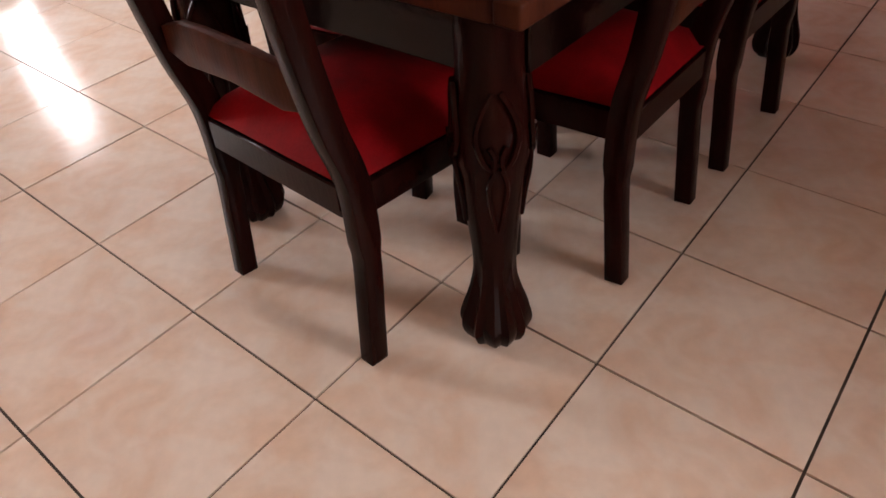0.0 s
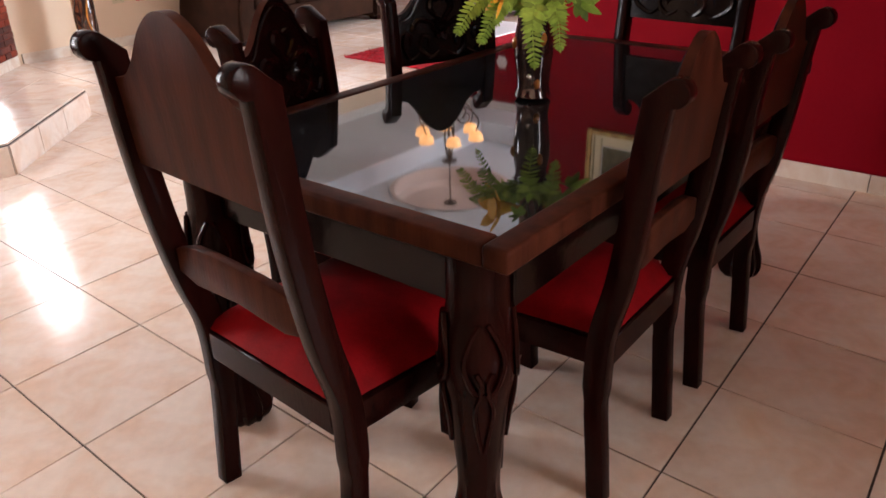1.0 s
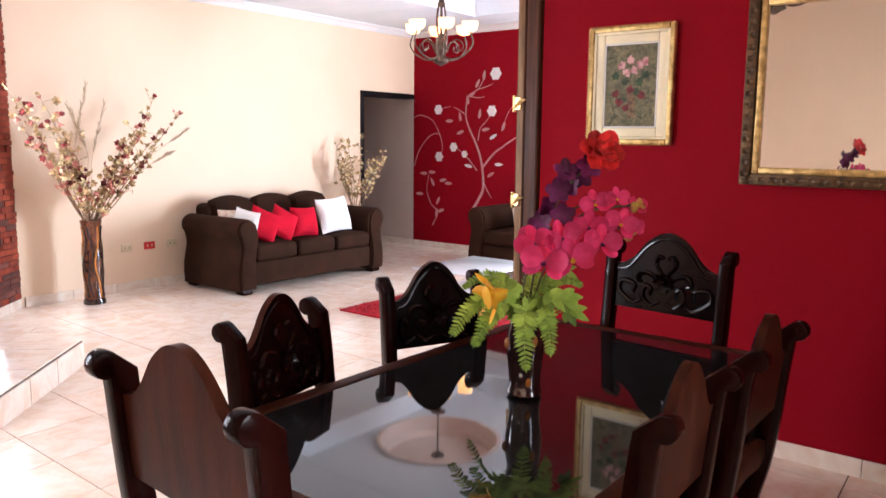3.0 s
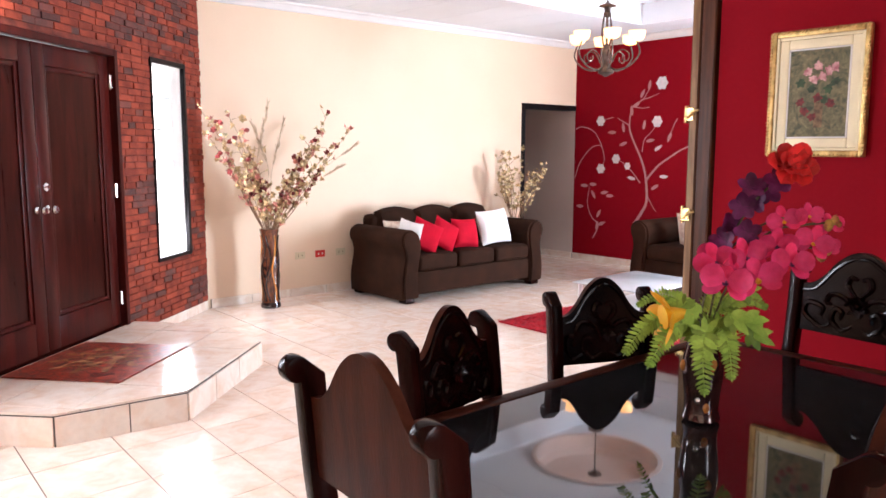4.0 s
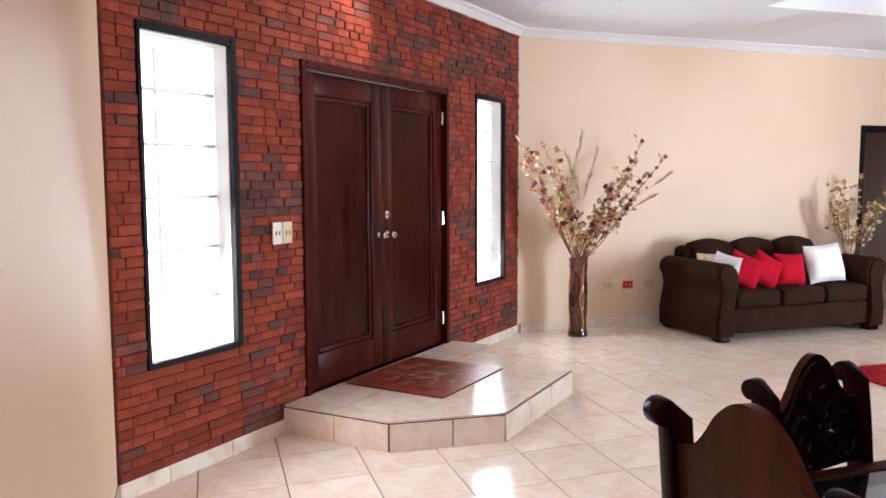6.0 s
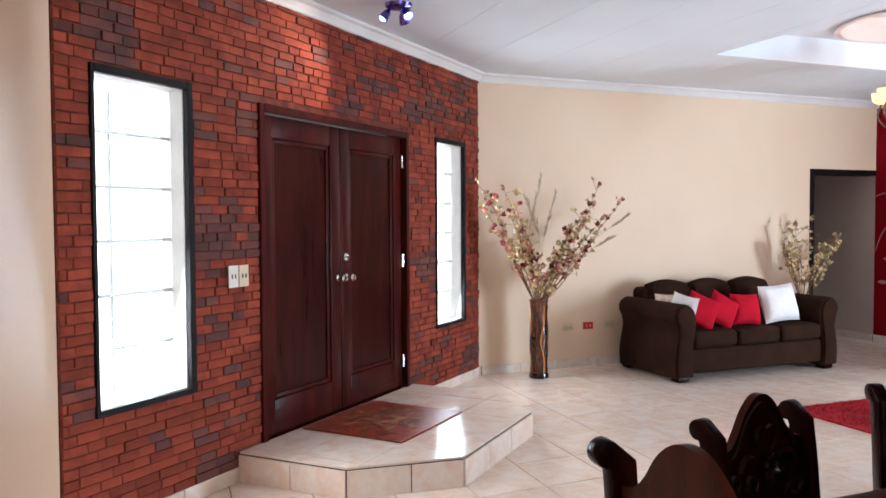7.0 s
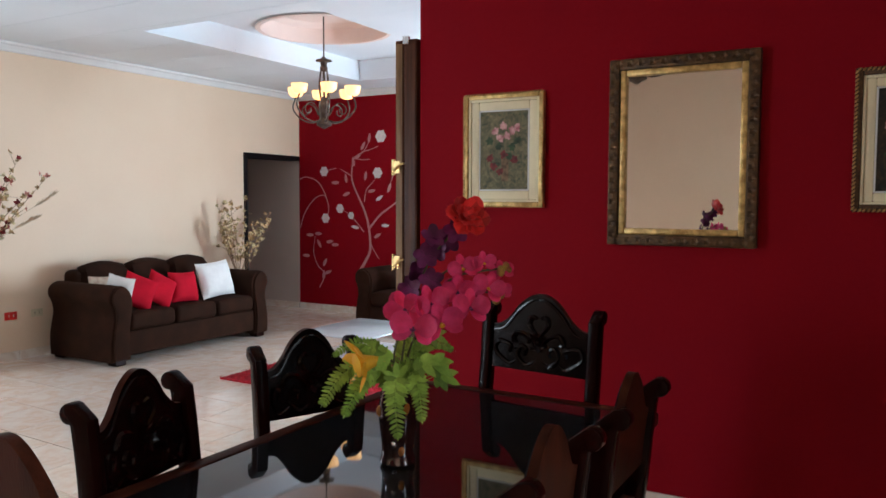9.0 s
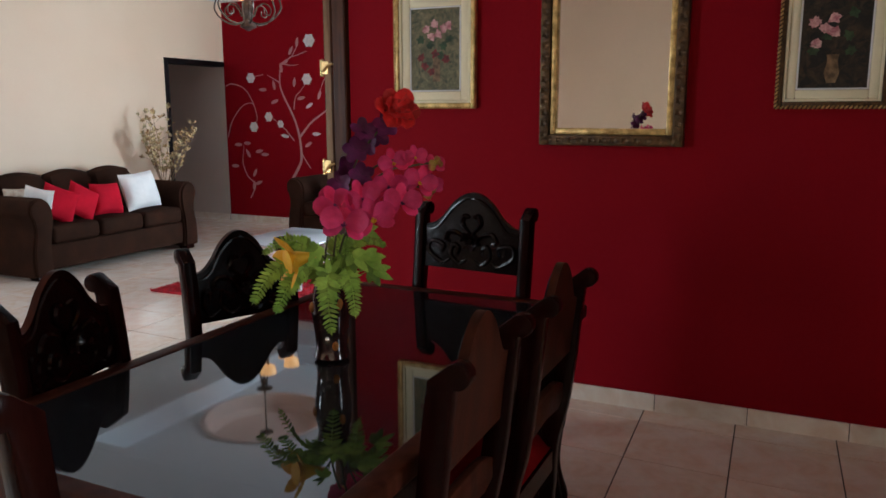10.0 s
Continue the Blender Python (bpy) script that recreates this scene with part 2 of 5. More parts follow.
SCARLET = material("scarlet_blossom", (0.85, 0.035, 0.035), 0.55, vary=0.15, scale=20, fine=90, per="island", spread=0.3)
YELLOW = material("yellow_lily", (0.85, 0.50, 0.02), 0.5, vary=0.12, scale=14, fine=90, second=(0.80, 0.38, 0.01))
TWIG = material("dry_twig", (0.34, 0.20, 0.11), 0.7, vary=0.25, scale=20, fine=90, second=(0.20, 0.11, 0.06))
DRYRED = material("dried_dark_blossom", (0.27, 0.034, 0.030), 0.75, vary=0.25, scale=20, fine=90, per="island", spread=0.35)
DRYBEIGE = material("dried_beige_blossom", (0.64, 0.43, 0.21), 0.75, vary=0.2, scale=20, fine=90, per="island", spread=0.35)
DRYGOLD = material("gilded_dry_blossom", (0.76, 0.60, 0.32), 0.6, vary=0.2, scale=20, fine=90, per="island", spread=0.35)
DRYPINK = material("dried_rose_blossom", (0.66, 0.24, 0.18), 0.75, vary=0.2, scale=20, fine=90, per="island", spread=0.35)
PLUME = material("dry_plume", (0.62, 0.46, 0.30), 0.85, vary=0.15, scale=30, fine=120)
MATBASE = material("door_mat", (0.36, 0.045, 0.018), 0.35, vary=0.25, scale=12, fine=90, bump=0.15, second=(0.09, 0.014, 0.009), streak=2.0)
MATGOLD = material("door_mat_pattern", (0.42, 0.17, 0.06), 0.45, vary=0.25, scale=18, fine=90, bump=0.15)
MIRROR = material("mirror_silvering", (0.86, 0.85, 0.82), 0.015, metal=1.0, vary=0.01, rough_vary=0.005)
OUTWHITE = material("white_window_bar", (0.80, 0.79, 0.76), 0.5, vary=0.04)
PATIO = material("patio_concrete", (0.42, 0.39, 0.35), 0.8, vary=0.12, scale=2, fine=40, bump=0.1)


def glass_material(name, tint=(1, 1, 1), rough=0.0):
    m = bpy.data.materials.new(name)
    m.use_nodes = True
    b = m.node_tree.nodes["Principled BSDF"]
    b.inputs["Base Color"].default_value = (*tint, 1)
    b.inputs["Roughness"].default_value, b.inputs["IOR"].default_value = rough, 1.45
    b.inputs["Transmission Weight"].default_value = 1.0
    return m


GLASS = glass_material("clear_glass", (0.96, 0.98, 0.97))

# ---- mesh helpers ----


def part(name, bm, mat, parent=None, label="", smooth=True):
    me = bpy.data.meshes.new(name)
    if smooth:
        for f in bm.faces:
            f.smooth = True
    bm.normal_update()
    bm.to_mesh(me)
    bm.free()
    me.materials.append(mat)
    if smooth:
        me.set_sharp_from_angle(angle=radians(38))
    ob = new(name, me)
    if parent:
        ob.parent = parent
    if label:
        tagged(ob, label)
    return ob


def shared(name, me, parent, m):
    ob = new(name, me)
    ob.parent = parent
    ob.matrix_basis = m
    return ob


def thing(name, m, label, category, group="", kind=""):
    e = new(name)
    e.empty_display_size = 0.1
    e.matrix_basis = m
    return tagged(e, label, category, group, kind)


def box(bm, x0, x1, y0, y1, z0, z1, bevel=0.0, seg=2, m=None):
    r = bmesh.ops.create_cube(bm, size=1)
    vs = r["verts"]
    bmesh.ops.transform(bm, matrix=Matrix.LocRotScale(((x0 + x1) / 2, (y0 + y1) / 2, (z0 + z1) / 2), None, (abs(x1 - x0), abs(y1 - y0), abs(z1 - z0))), verts=vs)
    if bevel:
        es = list({e for v in vs for e in v.link_edges})
        r = bmesh.ops.bevel(bm, geom=es, offset=bevel, segments=seg, affect="EDGES", profile=0.5)
        vs = list({v for f in r["faces"] for v in f.verts} | {v for v in vs if v.is_valid})
    if m:
        bmesh.ops.transform(bm, matrix=m, verts=vs)
    return bm


def B(x0, x1, y0, y1, z0, z1, bevel=0.0, seg=2, m=None):
    return box(bmesh.new(), x0, x1, y0, y1, z0, z1, bevel, seg, m)


def prism(bm, pts, a0, a1, plane="yz", bevel=0.0, m=None):
    """A closed outline, drawn in a plane, made into a slab from a0 to a1 across it."""
    def at(p, a):
        return {"yz": (a, p[0], p[1]), "xz": (p[0], a, p[1]), "xy": (p[0], p[1], a)}[plane]
    va = [bm.verts.new(at(p, a0)) for p in pts]
    vb = [bm.verts.new(at(p, a1)) for p in pts]
    fa, fb = bm.faces.new(va), bm.faces.new(vb[::-1])
    n = len(pts)
    for i in range(n):
        bm.faces.new((va[i], vb[i], vb[(i + 1) % n], va[(i + 1) % n]))
    bmesh.ops.recalc_face_normals(bm, faces=bm.faces)
    vs = va + vb
    if bevel:
        es = list({e for f in (fa, fb) for e in f.edges})
        r = bmesh.ops.bevel(bm, geom=es, offset=bevel, segments=2, affect="EDGES", profile=0.5)
        vs = list({v for f in r["faces"] for v in f.verts} | {v for v in vs if v.is_valid})
    if m:
        bmesh.ops.transform(bm, matrix=m, verts=vs)
    return bm


def tube(bm, pts, radii, n=8, caps=True):
    pts = [Vector(p) for p in pts]
    if not hasattr(radii, "__len__"):
        radii = [radii] * len(pts)
    rings, up = [], None
    for i, p in enumerate(pts):
        d = (pts[min(i + 1, len(pts) - 1)] - pts[max(i - 1, 0)]).normalized()
        if up is None:
            up = d.orthogonal().normalized()
        up = (up - d * up.dot(d))
        up = up.normalized() if up.length > 1e-6 else d.orthogonal().normalized()
        side = d.cross(up)
        rings.append([bm.verts.new(p + (up * math.cos(2 * math.pi * k / n) + side * math.sin(2 * math.pi * k / n)) * radii[i]) for k in range(n)])
    for a, b in zip(rings, rings[1:]):
        for k in range(n):
            bm.faces.new((a[k], a[(k + 1) % n], b[(k + 1) % n], b[k]))
    if caps:
        bm.faces.new(rings[0][::-1])
        bm.faces.new(rings[-1])
    return bm


def lathe(bm, prof, n=24, at=(0, 0, 0), caps=True, wave=0.0, lobes=0):
    rings = []
    for r, z in prof:
        rings.append([bm.verts.new((at[0] + r * (1 + wave * math.cos(lobes * 2 * math.pi * k / n)) * math.cos(2 * math.pi * k / n),
                                    at[1] + r * (1 + wave * math.cos(lobes * 2 * math.pi * k / n)) * math.sin(2 * math.pi * k / n), at[2] + z)) for k in range(n)])
    for a, b in zip(rings, rings[1:]):
        for k in range(n):
            bm.faces.new((a[k], a[(k + 1) % n], b[(k + 1) % n], b[k]))
    if caps:
        bm.faces.new(rings[0][::-1])
        bm.faces.new(rings[-1])
    return bm


def ball(bm, at, r, sub=1, squash=(1, 1, 1)):
    v = bmesh.ops.create_icosphere(bm, subdivisions=sub, radius=1)["verts"]
    bmesh.ops.transform(bm, matrix=Matrix.LocRotScale(at, None, (r * squash[0], r * squash[1], r * squash[2])), verts=v)


def spline(pts, n=6):
    """A smooth line through points."""
    pts = [Vector(p) for p in pts]
    out = []
    for i in range(len(pts) - 1):
        p0, p1, p2, p3 = pts[max(i - 1, 0)], pts[i], pts[i + 1], pts[min(i + 2, len(pts) - 1)]
        for k in range(n):
            t = k / n
            out.append(0.5 * ((2 * p1) + (p2 - p0) * t + (2 * p0 - 5 * p1 + 4 * p2 - p3) * t * t + (3 * p1 - p0 - 3 * p2 + p3) * t ** 3))
    return out + [pts[-1]]


def petal(bm, base, way, normal, length, width, cup=0.2, n=3):
    """One leaf or petal: a small pointed, cupped blade."""
    way = Vector(way).normalized()
    normal = Vector(normal)
    normal = (normal - way * normal.dot(way))
    normal = normal.normalized() if normal.length > 1e-5 else way.orthogonal().normalized()
    side = way.cross(normal)
    base = Vector(base)
    rows = []
    for i in range(n + 1):
        t = i / n
        w = width * 0.5 * max(0.06, math.sin(math.pi * (0.12 + 0.86 * t)) ** 0.8)
        c = base + way * length * t + normal * cup * length * (t * t - 0.3 * t)
        rows.append([bm.verts.new(c - side * w + normal * cup * w), bm.verts.new(c), bm.verts.new(c + side * w + normal * cup * w)])
    for a, b in zip(rows, rows[1:]):
        bm.faces.new((a[0], a[1], b[1], b[0]))
        bm.faces.new((a[1], a[2], b[2], b[1]))


def blossom(bm, at, facing, r, n=5, cup=0.25, wide=0.75, rnd=random):
    f = Vector(facing).normalized()
    a = f.orthogonal().normalized()
    b = f.cross(a)
    o = rnd.uniform(0, 6.28)
    for k in range(n):
        q = o + 2 * math.pi * k / n
        way = (a * math.cos(q) + b * math.sin(q)) + f * rnd.uniform(0.1, 0.45)
        petal(bm, Vector(at), way, f, r * rnd.uniform(0.85, 1.15), r * wide, cup)

# ---- the shell of the house ----
MB = Matrix.Translation(CA) @ Matrix.Rotation(ANG, 4, "Z")   # brick wall: x along it, y into the room


def structure(name, bm, mat, label="", smooth=False):
    return tagged(part(name, bm, mat, None, label, smooth), label, "", "", "structure")


TOP = CZ + 0.45
bm = bmesh.new()
box(bm, XW - 0.16, XW, 2.66, 7.015, 0, TOP)
box(bm, XW - 0.16, XW, 7.015, YN, 2.065, TOP)
structure("wall_west", bm, CREAM, "cream painted plaster wall with a doorway")
bm = bmesh.new()
box(bm, XW - 0.004, -2.35, YN, YN + 0.15, 0, TOP)
box(bm, -0.15, 1.2, YN, YN + 0.15, 0, TOP)
box(bm, -2.35, -0.15, YN, YN + 0.15, 2.2, TOP)
structure("wall_north", bm, RED, "deep red painted wall of the sitting room")
bm = bmesh.new()
box(bm, -10.2, XW - 0.004, YN + 0.001, YN + 0.15, 0, TOP)
box(bm, -10.2, XW - 0.16, 6.72, 6.87, 0, TOP)
box(bm, -10.35, -10.2, 6.72, YN + 0.15, 0, TOP)
structure("wall_corridor", bm, SHADED_CREAM, "cream walls of a corridor, coloured grey-beige for the shade there")
structure("wall_dining", B(XP, XE + 0.15, YP, YP + PT, 0, TOP), RED, "deep red painted partition wall of the dining room")
structure("wall_south", B(-3.86, XE + 0.15, YS - 0.15, YS, 0, TOP), CREAM, "cream painted wall beside the dining room")
structure("wall_east_sitting_room", B(1.0, 1.15, YP + PT, YN, 0, TOP), CREAM, "cream wall of the sitting room")
bm = bmesh.new()
box(bm, XE, XE + 0.15, YS, 0.55, 0, TOP)
box(bm, XE, XE + 0.15, 1.65, YP, 0, TOP)
box(bm, XE, XE + 0.15, 0.55, 1.65, 0, 0.9)
box(bm, XE, XE + 0.15, 0.55, 1.65, 2.1, TOP)
structure("wall_east_dining_room", bm, CREAM, "cream wall with a window opening")

# brick wall: backing with a door opening and two slit windows
DU0, DU1, DZ0, DZ1 = 1.365, 3.135, 0.17, 2.195
W1 = (3.68, 4.27, 0.60, 2.2)
W2 = (0.325, 0.875, 0.585, 2.18)
bm = bmesh.new()
cuts = [0, W2[0], W2[1], DU0, DU1, W1[0], W1[1], BRICK_END]
for a, b in zip(cuts, cuts[1:]):
    hole = {W2[0]: W2[2:], DU0: (0, DZ1), W1[0]: W1[2:]}.get(a)
    if hole:
        if hole[0] > 0:
            box(bm, a, b, -0.2, -0.004, 0, hole[0], m=MB)
        box(bm, a, b, -0.2, -0.004, hole[1], TOP, m=MB)
    else:
        box(bm, a, b, -0.2, -0.004, 0, TOP, m=MB)
brick_wall = structure("wall_brick", bm, MORTAR, "entrance wall clad in small uneven red and burnt bricks")

# floor bed, ceiling, cornice, skirting
structure("floor", B(-10.3, 2.5, -0.9, 8.3, -0.12, -0.006), GROUT, "floor of glossy beige marbled ceramic tiles")
TX0, TX1, TY0, TY1, TD = -5.36, -3.62, 4.37, 7.42, 0.2
bm = bmesh.new()
y = -0.9
while y < 8.3:
    y1 = min(y + 0.575, 8.3)
    for a, b in ((y, min(y1, TY0)), (max(y, TY0), min(y1, TY1)), (max(y, TY1), y1)):
        if b - a < 0.01:
            continue
        inside = a >= TY0 - 0.001 and b <= TY1 + 0.001
        for x0, x1 in (((-10.3, TX0), (TX1, 2.5)) if inside else ((-10.3, 2.5),)):
            box(bm, x0, x1, a, b - (0.004 if b == y1 else 0), CZ, CZ + 0.03)
    y = y1
box(bm, -10.3, TX0 - 0.002, -0.9, 8.3, CZ + 0.03, CZ + 0.05)
box(bm, TX1 + 0.002, 2.5, -0.9, 8.3, CZ + 0.03, CZ + 0.05)
box(bm, TX0 - 0.002, TX1 + 0.002, -0.9, TY0 - 0.002, CZ + 0.03, CZ + 0.05)
box(bm, TX0 - 0.002, TX1 + 0.002, TY1 + 0.002, 8.3, CZ + 0.03, CZ + 0.05)
box(bm, TX0 - 0.05, TX0, TY0 - 0.05, TY1 + 0.05, CZ + 0.031, CZ + TD + 0.03)
box(bm, TX1, TX1 + 0.05, TY0 - 0.05, TY1 + 0.05, CZ + 0.031, CZ + TD + 0.03)
box(bm, TX0, TX1, TY0 - 0.05, TY0, CZ + 0.031, CZ + TD + 0.03)
box(bm, TX0, TX1, TY1, TY1 + 0.05, CZ + 0.031, CZ + TD + 0.03)
MR, MX, MY = 0.62, -4.63, 5.86
ring = [Vector((MX + MR * math.cos(2 * math.pi * k / 64), MY + MR * math.sin(2 * math.pi * k / 64), CZ + TD + 0.03)) for k in range(64)]


def tray_edge(p):
    d = p - Vector((MX, MY, p.z))
    k = min(abs(((TX1 + 0.04 if d.x > 0 else TX0 - 0.04) - MX) / d.x) if abs(d.x) > 1e-6 else 99, abs(((TY1 + 0.04 if d.y > 0 else TY0 - 0.04) - MY) / d.y) if abs(d.y) > 1e-6 else 99)
    return Vector((MX, MY, p.z)) + d * k


inner, outer = [bm.verts.new(p) for p in ring], [bm.verts.new(tray_edge(p)) for p in ring]
for k in range(64):
    bm.faces.new((inner[k], outer[k], outer[(k + 1) % 64], inner[(k + 1) % 64]))
box(bm, TX0 - 0.06, TX1 + 0.06, TY0 - 0.06, TY1 + 0.06, CZ + 0.45, CZ + 0.5)
structure("ceiling", bm, WHITE, "white plank ceiling with a recessed tray")
CHX, CHY, CHZ = -4.65, 5.87, CZ + 0.40
bm = bmesh.new()
lathe(bm, [(MR - 0.001, CZ + TD + 0.0295), (MR + 0.03, CZ + TD + 0.012), (MR + 0.02, CZ + TD + 0.004), (MR - 0.02, CZ + TD + 0.004), (MR - 0.03, CZ + TD + 0.03), (MR - 0.03, CHZ - 0.05), (MR - 0.09, CHZ), (0.0, CHZ + 0.004)], 64, (MX, MY, 0), caps=False)
structure("ceiling_medallion", bm, PINK_LAMPLIT, "round recessed plaster ceiling rose, tinted pink for the lamplight in it", True)

CORNICE = [(0, 0), (0.075, 0), (0.075, -0.018), (0.05, -0.03), (0.03, -0.055), (0.018, -0.075), (0, -0.08)]


def cornice(a, b, inward):
    a, b, inward = Vector(a), Vector(b), Vector(inward).normalized()
    bm = bmesh.new()
    rows = [[bm.verts.new(p + inward * o + Vector((0, 0, CZ - 0.001 + z))) for o, z in CORNICE] for p in (a, b)]
    n = len(CORNICE)
    for i in range(n):
        bm.faces.new((rows[0][i], rows[0][(i + 1) % n], rows[1][(i + 1) % n], rows[1][i]))
    bm.faces.new(rows[0][::-1])
    bm.faces.new(rows[1])
    bmesh.ops.recalc_face_normals(bm, faces=bm.faces)
    return structure("trim", bm, TRIM, "white ceiling cornice")


cornice(CA + U * -0.0, CA + U * BRICK_END, V)
cornice((XW, 2.82, 0), (XW, YN - 0.075, 0), (1, 0, 0))
cornice((XW, YN, 0), (1.0, YN, 0), (0, -1, 0))


def skirting(a, b, inward, name="baseboard", step=0.42, label="skirting of pale beige ceramic tiles"):
    a, b, inward = Vector(a), Vector(b), Vector(inward).normalized()
    d = (b - a).normalized()
    length = (b - a).length
    m = Matrix.Translation(a) @ Matrix(((d.x, inward.x, 0, 0), (d.y, inward.y, 0, 0), (0, 0, 1, 0), (0, 0, 0, 1)))
    base = structure(name, B(0, length, 0.0, 0.004, 0, SKIRT - 0.004, m=m), GROUT, label)
    s = 0.0
    while s < length - 0.01:
        e = min(s + step, length)
        bm = B(s + 0.0015, e - 0.0015, 0.0042, 0.013, -0.001, SKIRT, 0.002, 1, m)
        part("skirting_tile", bm, SKIRTTILE, base, smooth=False)
        s = e
    return base


skirting((XW, 2.84, 0), (XW, 6.985, 0), (1, 0, 0))
skirting((XW, YN, 0), (-2.36, YN, 0), (0, -1, 0))
skirting((XP + 0.01, YP, 0), (XE, YP, 0), (0, -1, 0))
skirting(CA + U * 3.335 + V * -0.003, CA + U * BRICK_END + V * -0.003, V)
skirting(CA + U * 0.02 + V * -0.003, CA + U * 1.275 + V * -0.003, V)
skirting((-3.84, YS, 0), (XE, YS, 0), (0, 1, 0))
skirting((-10.2, YN, 0), (XW - 0.01, YN, 0), (0, -1, 0))

# doorway lining to the corridor
lining = thing("door_frame", Matrix(), "dark stained wooden lining of an open doorway", "door frame", "", "structure")
part("jamb", B(XW - 0.17, XW + 0.012, 7.01, 7.075, 0, 2.07, 0.004, 1), FRAMEWOOD, lining)
part("head", B(XW - 0.17, XW + 0.012, 7.075, YN - 0.002, 2.005, 2.07, 0.004, 1), FRAMEWOOD, lining)

# ---- entrance: double door, slit windows, step ----
door = thing("door_1", MB, "closed mahogany double front door with raised frames", "door", "", "structure")
part("jamb", B(DU0, DU0 + 0.045, -0.13, 0.022, DZ0, DZ1, 0.004, 1), DOORWOOD, door)
part("jamb", B(DU1 - 0.045, DU1, -0.13, 0.022, DZ0, DZ1, 0.004, 1), DOORWOOD, door)
part("head", B(DU0 + 0.045, DU1 - 0.045, -0.13, 0.022, DZ1 - 0.05, DZ1, 0.004, 1), DOORWOOD, door)
part("threshold", B(DU0, DU1, -0.2, -0.07, 0.0, DZ0 - 0.003), DOORWOOD, door)
MID = 2.25


def door_leaf(u0, u1, hinge_u):
    z0, z1 = DZ0 + 0.012, DZ1 - 0.055
    leaf = part("door_leaf", B(u0, u1, -0.075, -0.052, z0, z1), DOORPANEL, door, smooth=False)
    for a, b, c, d in ((u0, u0 + 0.115, z0, z1), (u1 - 0.115, u1, z0, z1), (u0 + 0.115, u1 - 0.115, z0, z0 + 0.21), (u0 + 0.115, u1 - 0.115, z1 - 0.135, z1)):
        part("stile" if d - c > 1 else "rail", B(a, b, -0.05, -0.028, c, d, 0.004, 2), DOORWOOD, leaf)
    pu0, pu1, pz0, pz1 = u0 + 0.115, u1 - 0.115, z0 + 0.21, z1 - 0.135
    bm = bmesh.new()
    w = 0.032
    for a, b, c, d in ((pu0, pu0 + w, pz0, pz1), (pu1 - w, pu1, pz0, pz1), (pu0 + w, pu1 - w, pz0, pz0 + w), (pu0 + w, pu1 - w, pz1 - w, pz1)):
        box(bm, a, b, -0.052, -0.038, c, d, 0.006, 2)
    part("moulding", bm, DOORWOOD, leaf)
    for z in (z0 + 0.2, (z0 + z1) / 2 + 0.02, z1 - 0.18):
        bm = bmesh.new()
        tube(bm, [(hinge_u, -0.014, z - 0.05), (hinge_u, -0.014, z + 0.05)], 0.009, 8)
        box(bm, hinge_u - 0.014, hinge_u + 0.014, -0.027, -0.016, z - 0.05, z + 0.05)
        part("hinge", bm, CHROME, leaf, "small steel hinge")
    return leaf


door_leaf(MID + 0.003, DU1 - 0.05, DU1 - 0.052)
leaf = door_leaf(DU0 + 0.05, MID - 0.003, DU0 + 0.052)
for z, r, n in ((1.242, 0.028, "deadbolt"), (1.10, 0.026, "door_knob")):
    bm = bmesh.new()
    lathe(bm, [(r, 0), (r, 0.008), (r * 0.8, 0.014), (r * 0.45, 0.02)] + ([(r * 0.4, 0.035), (r * 0.9, 0.048), (r * 1.0, 0.062), (r * 0.7, 0.075)] if n == "door_knob" else [(r * 0.4, 0.026)]), 20)
    bmesh.ops.transform(bm, matrix=Matrix.Translation((MID - 0.06, -0.029, z)) @ Matrix.Rotation(radians(-90), 4, "X"), verts=bm.verts)
    part(n, bm, CHROME, leaf, "polished steel " + n.replace("_", " "))
bm = bmesh.new()
lathe(bm, [(0.022, 0), (0.022, 0.008), (0.010, 0.02), (0.010, 0.035), (0.022, 0.048), (0.024, 0.06), (0.016, 0.072)], 20)
bmesh.ops.transform(bm, matrix=Matrix.Translation((MID + 0.045, -0.029, 1.10)) @ Matrix.Rotation(radians(-90), 4, "X"), verts=bm.verts)
part("door_knob", bm, CHROME, leaf, "polished steel door knob")


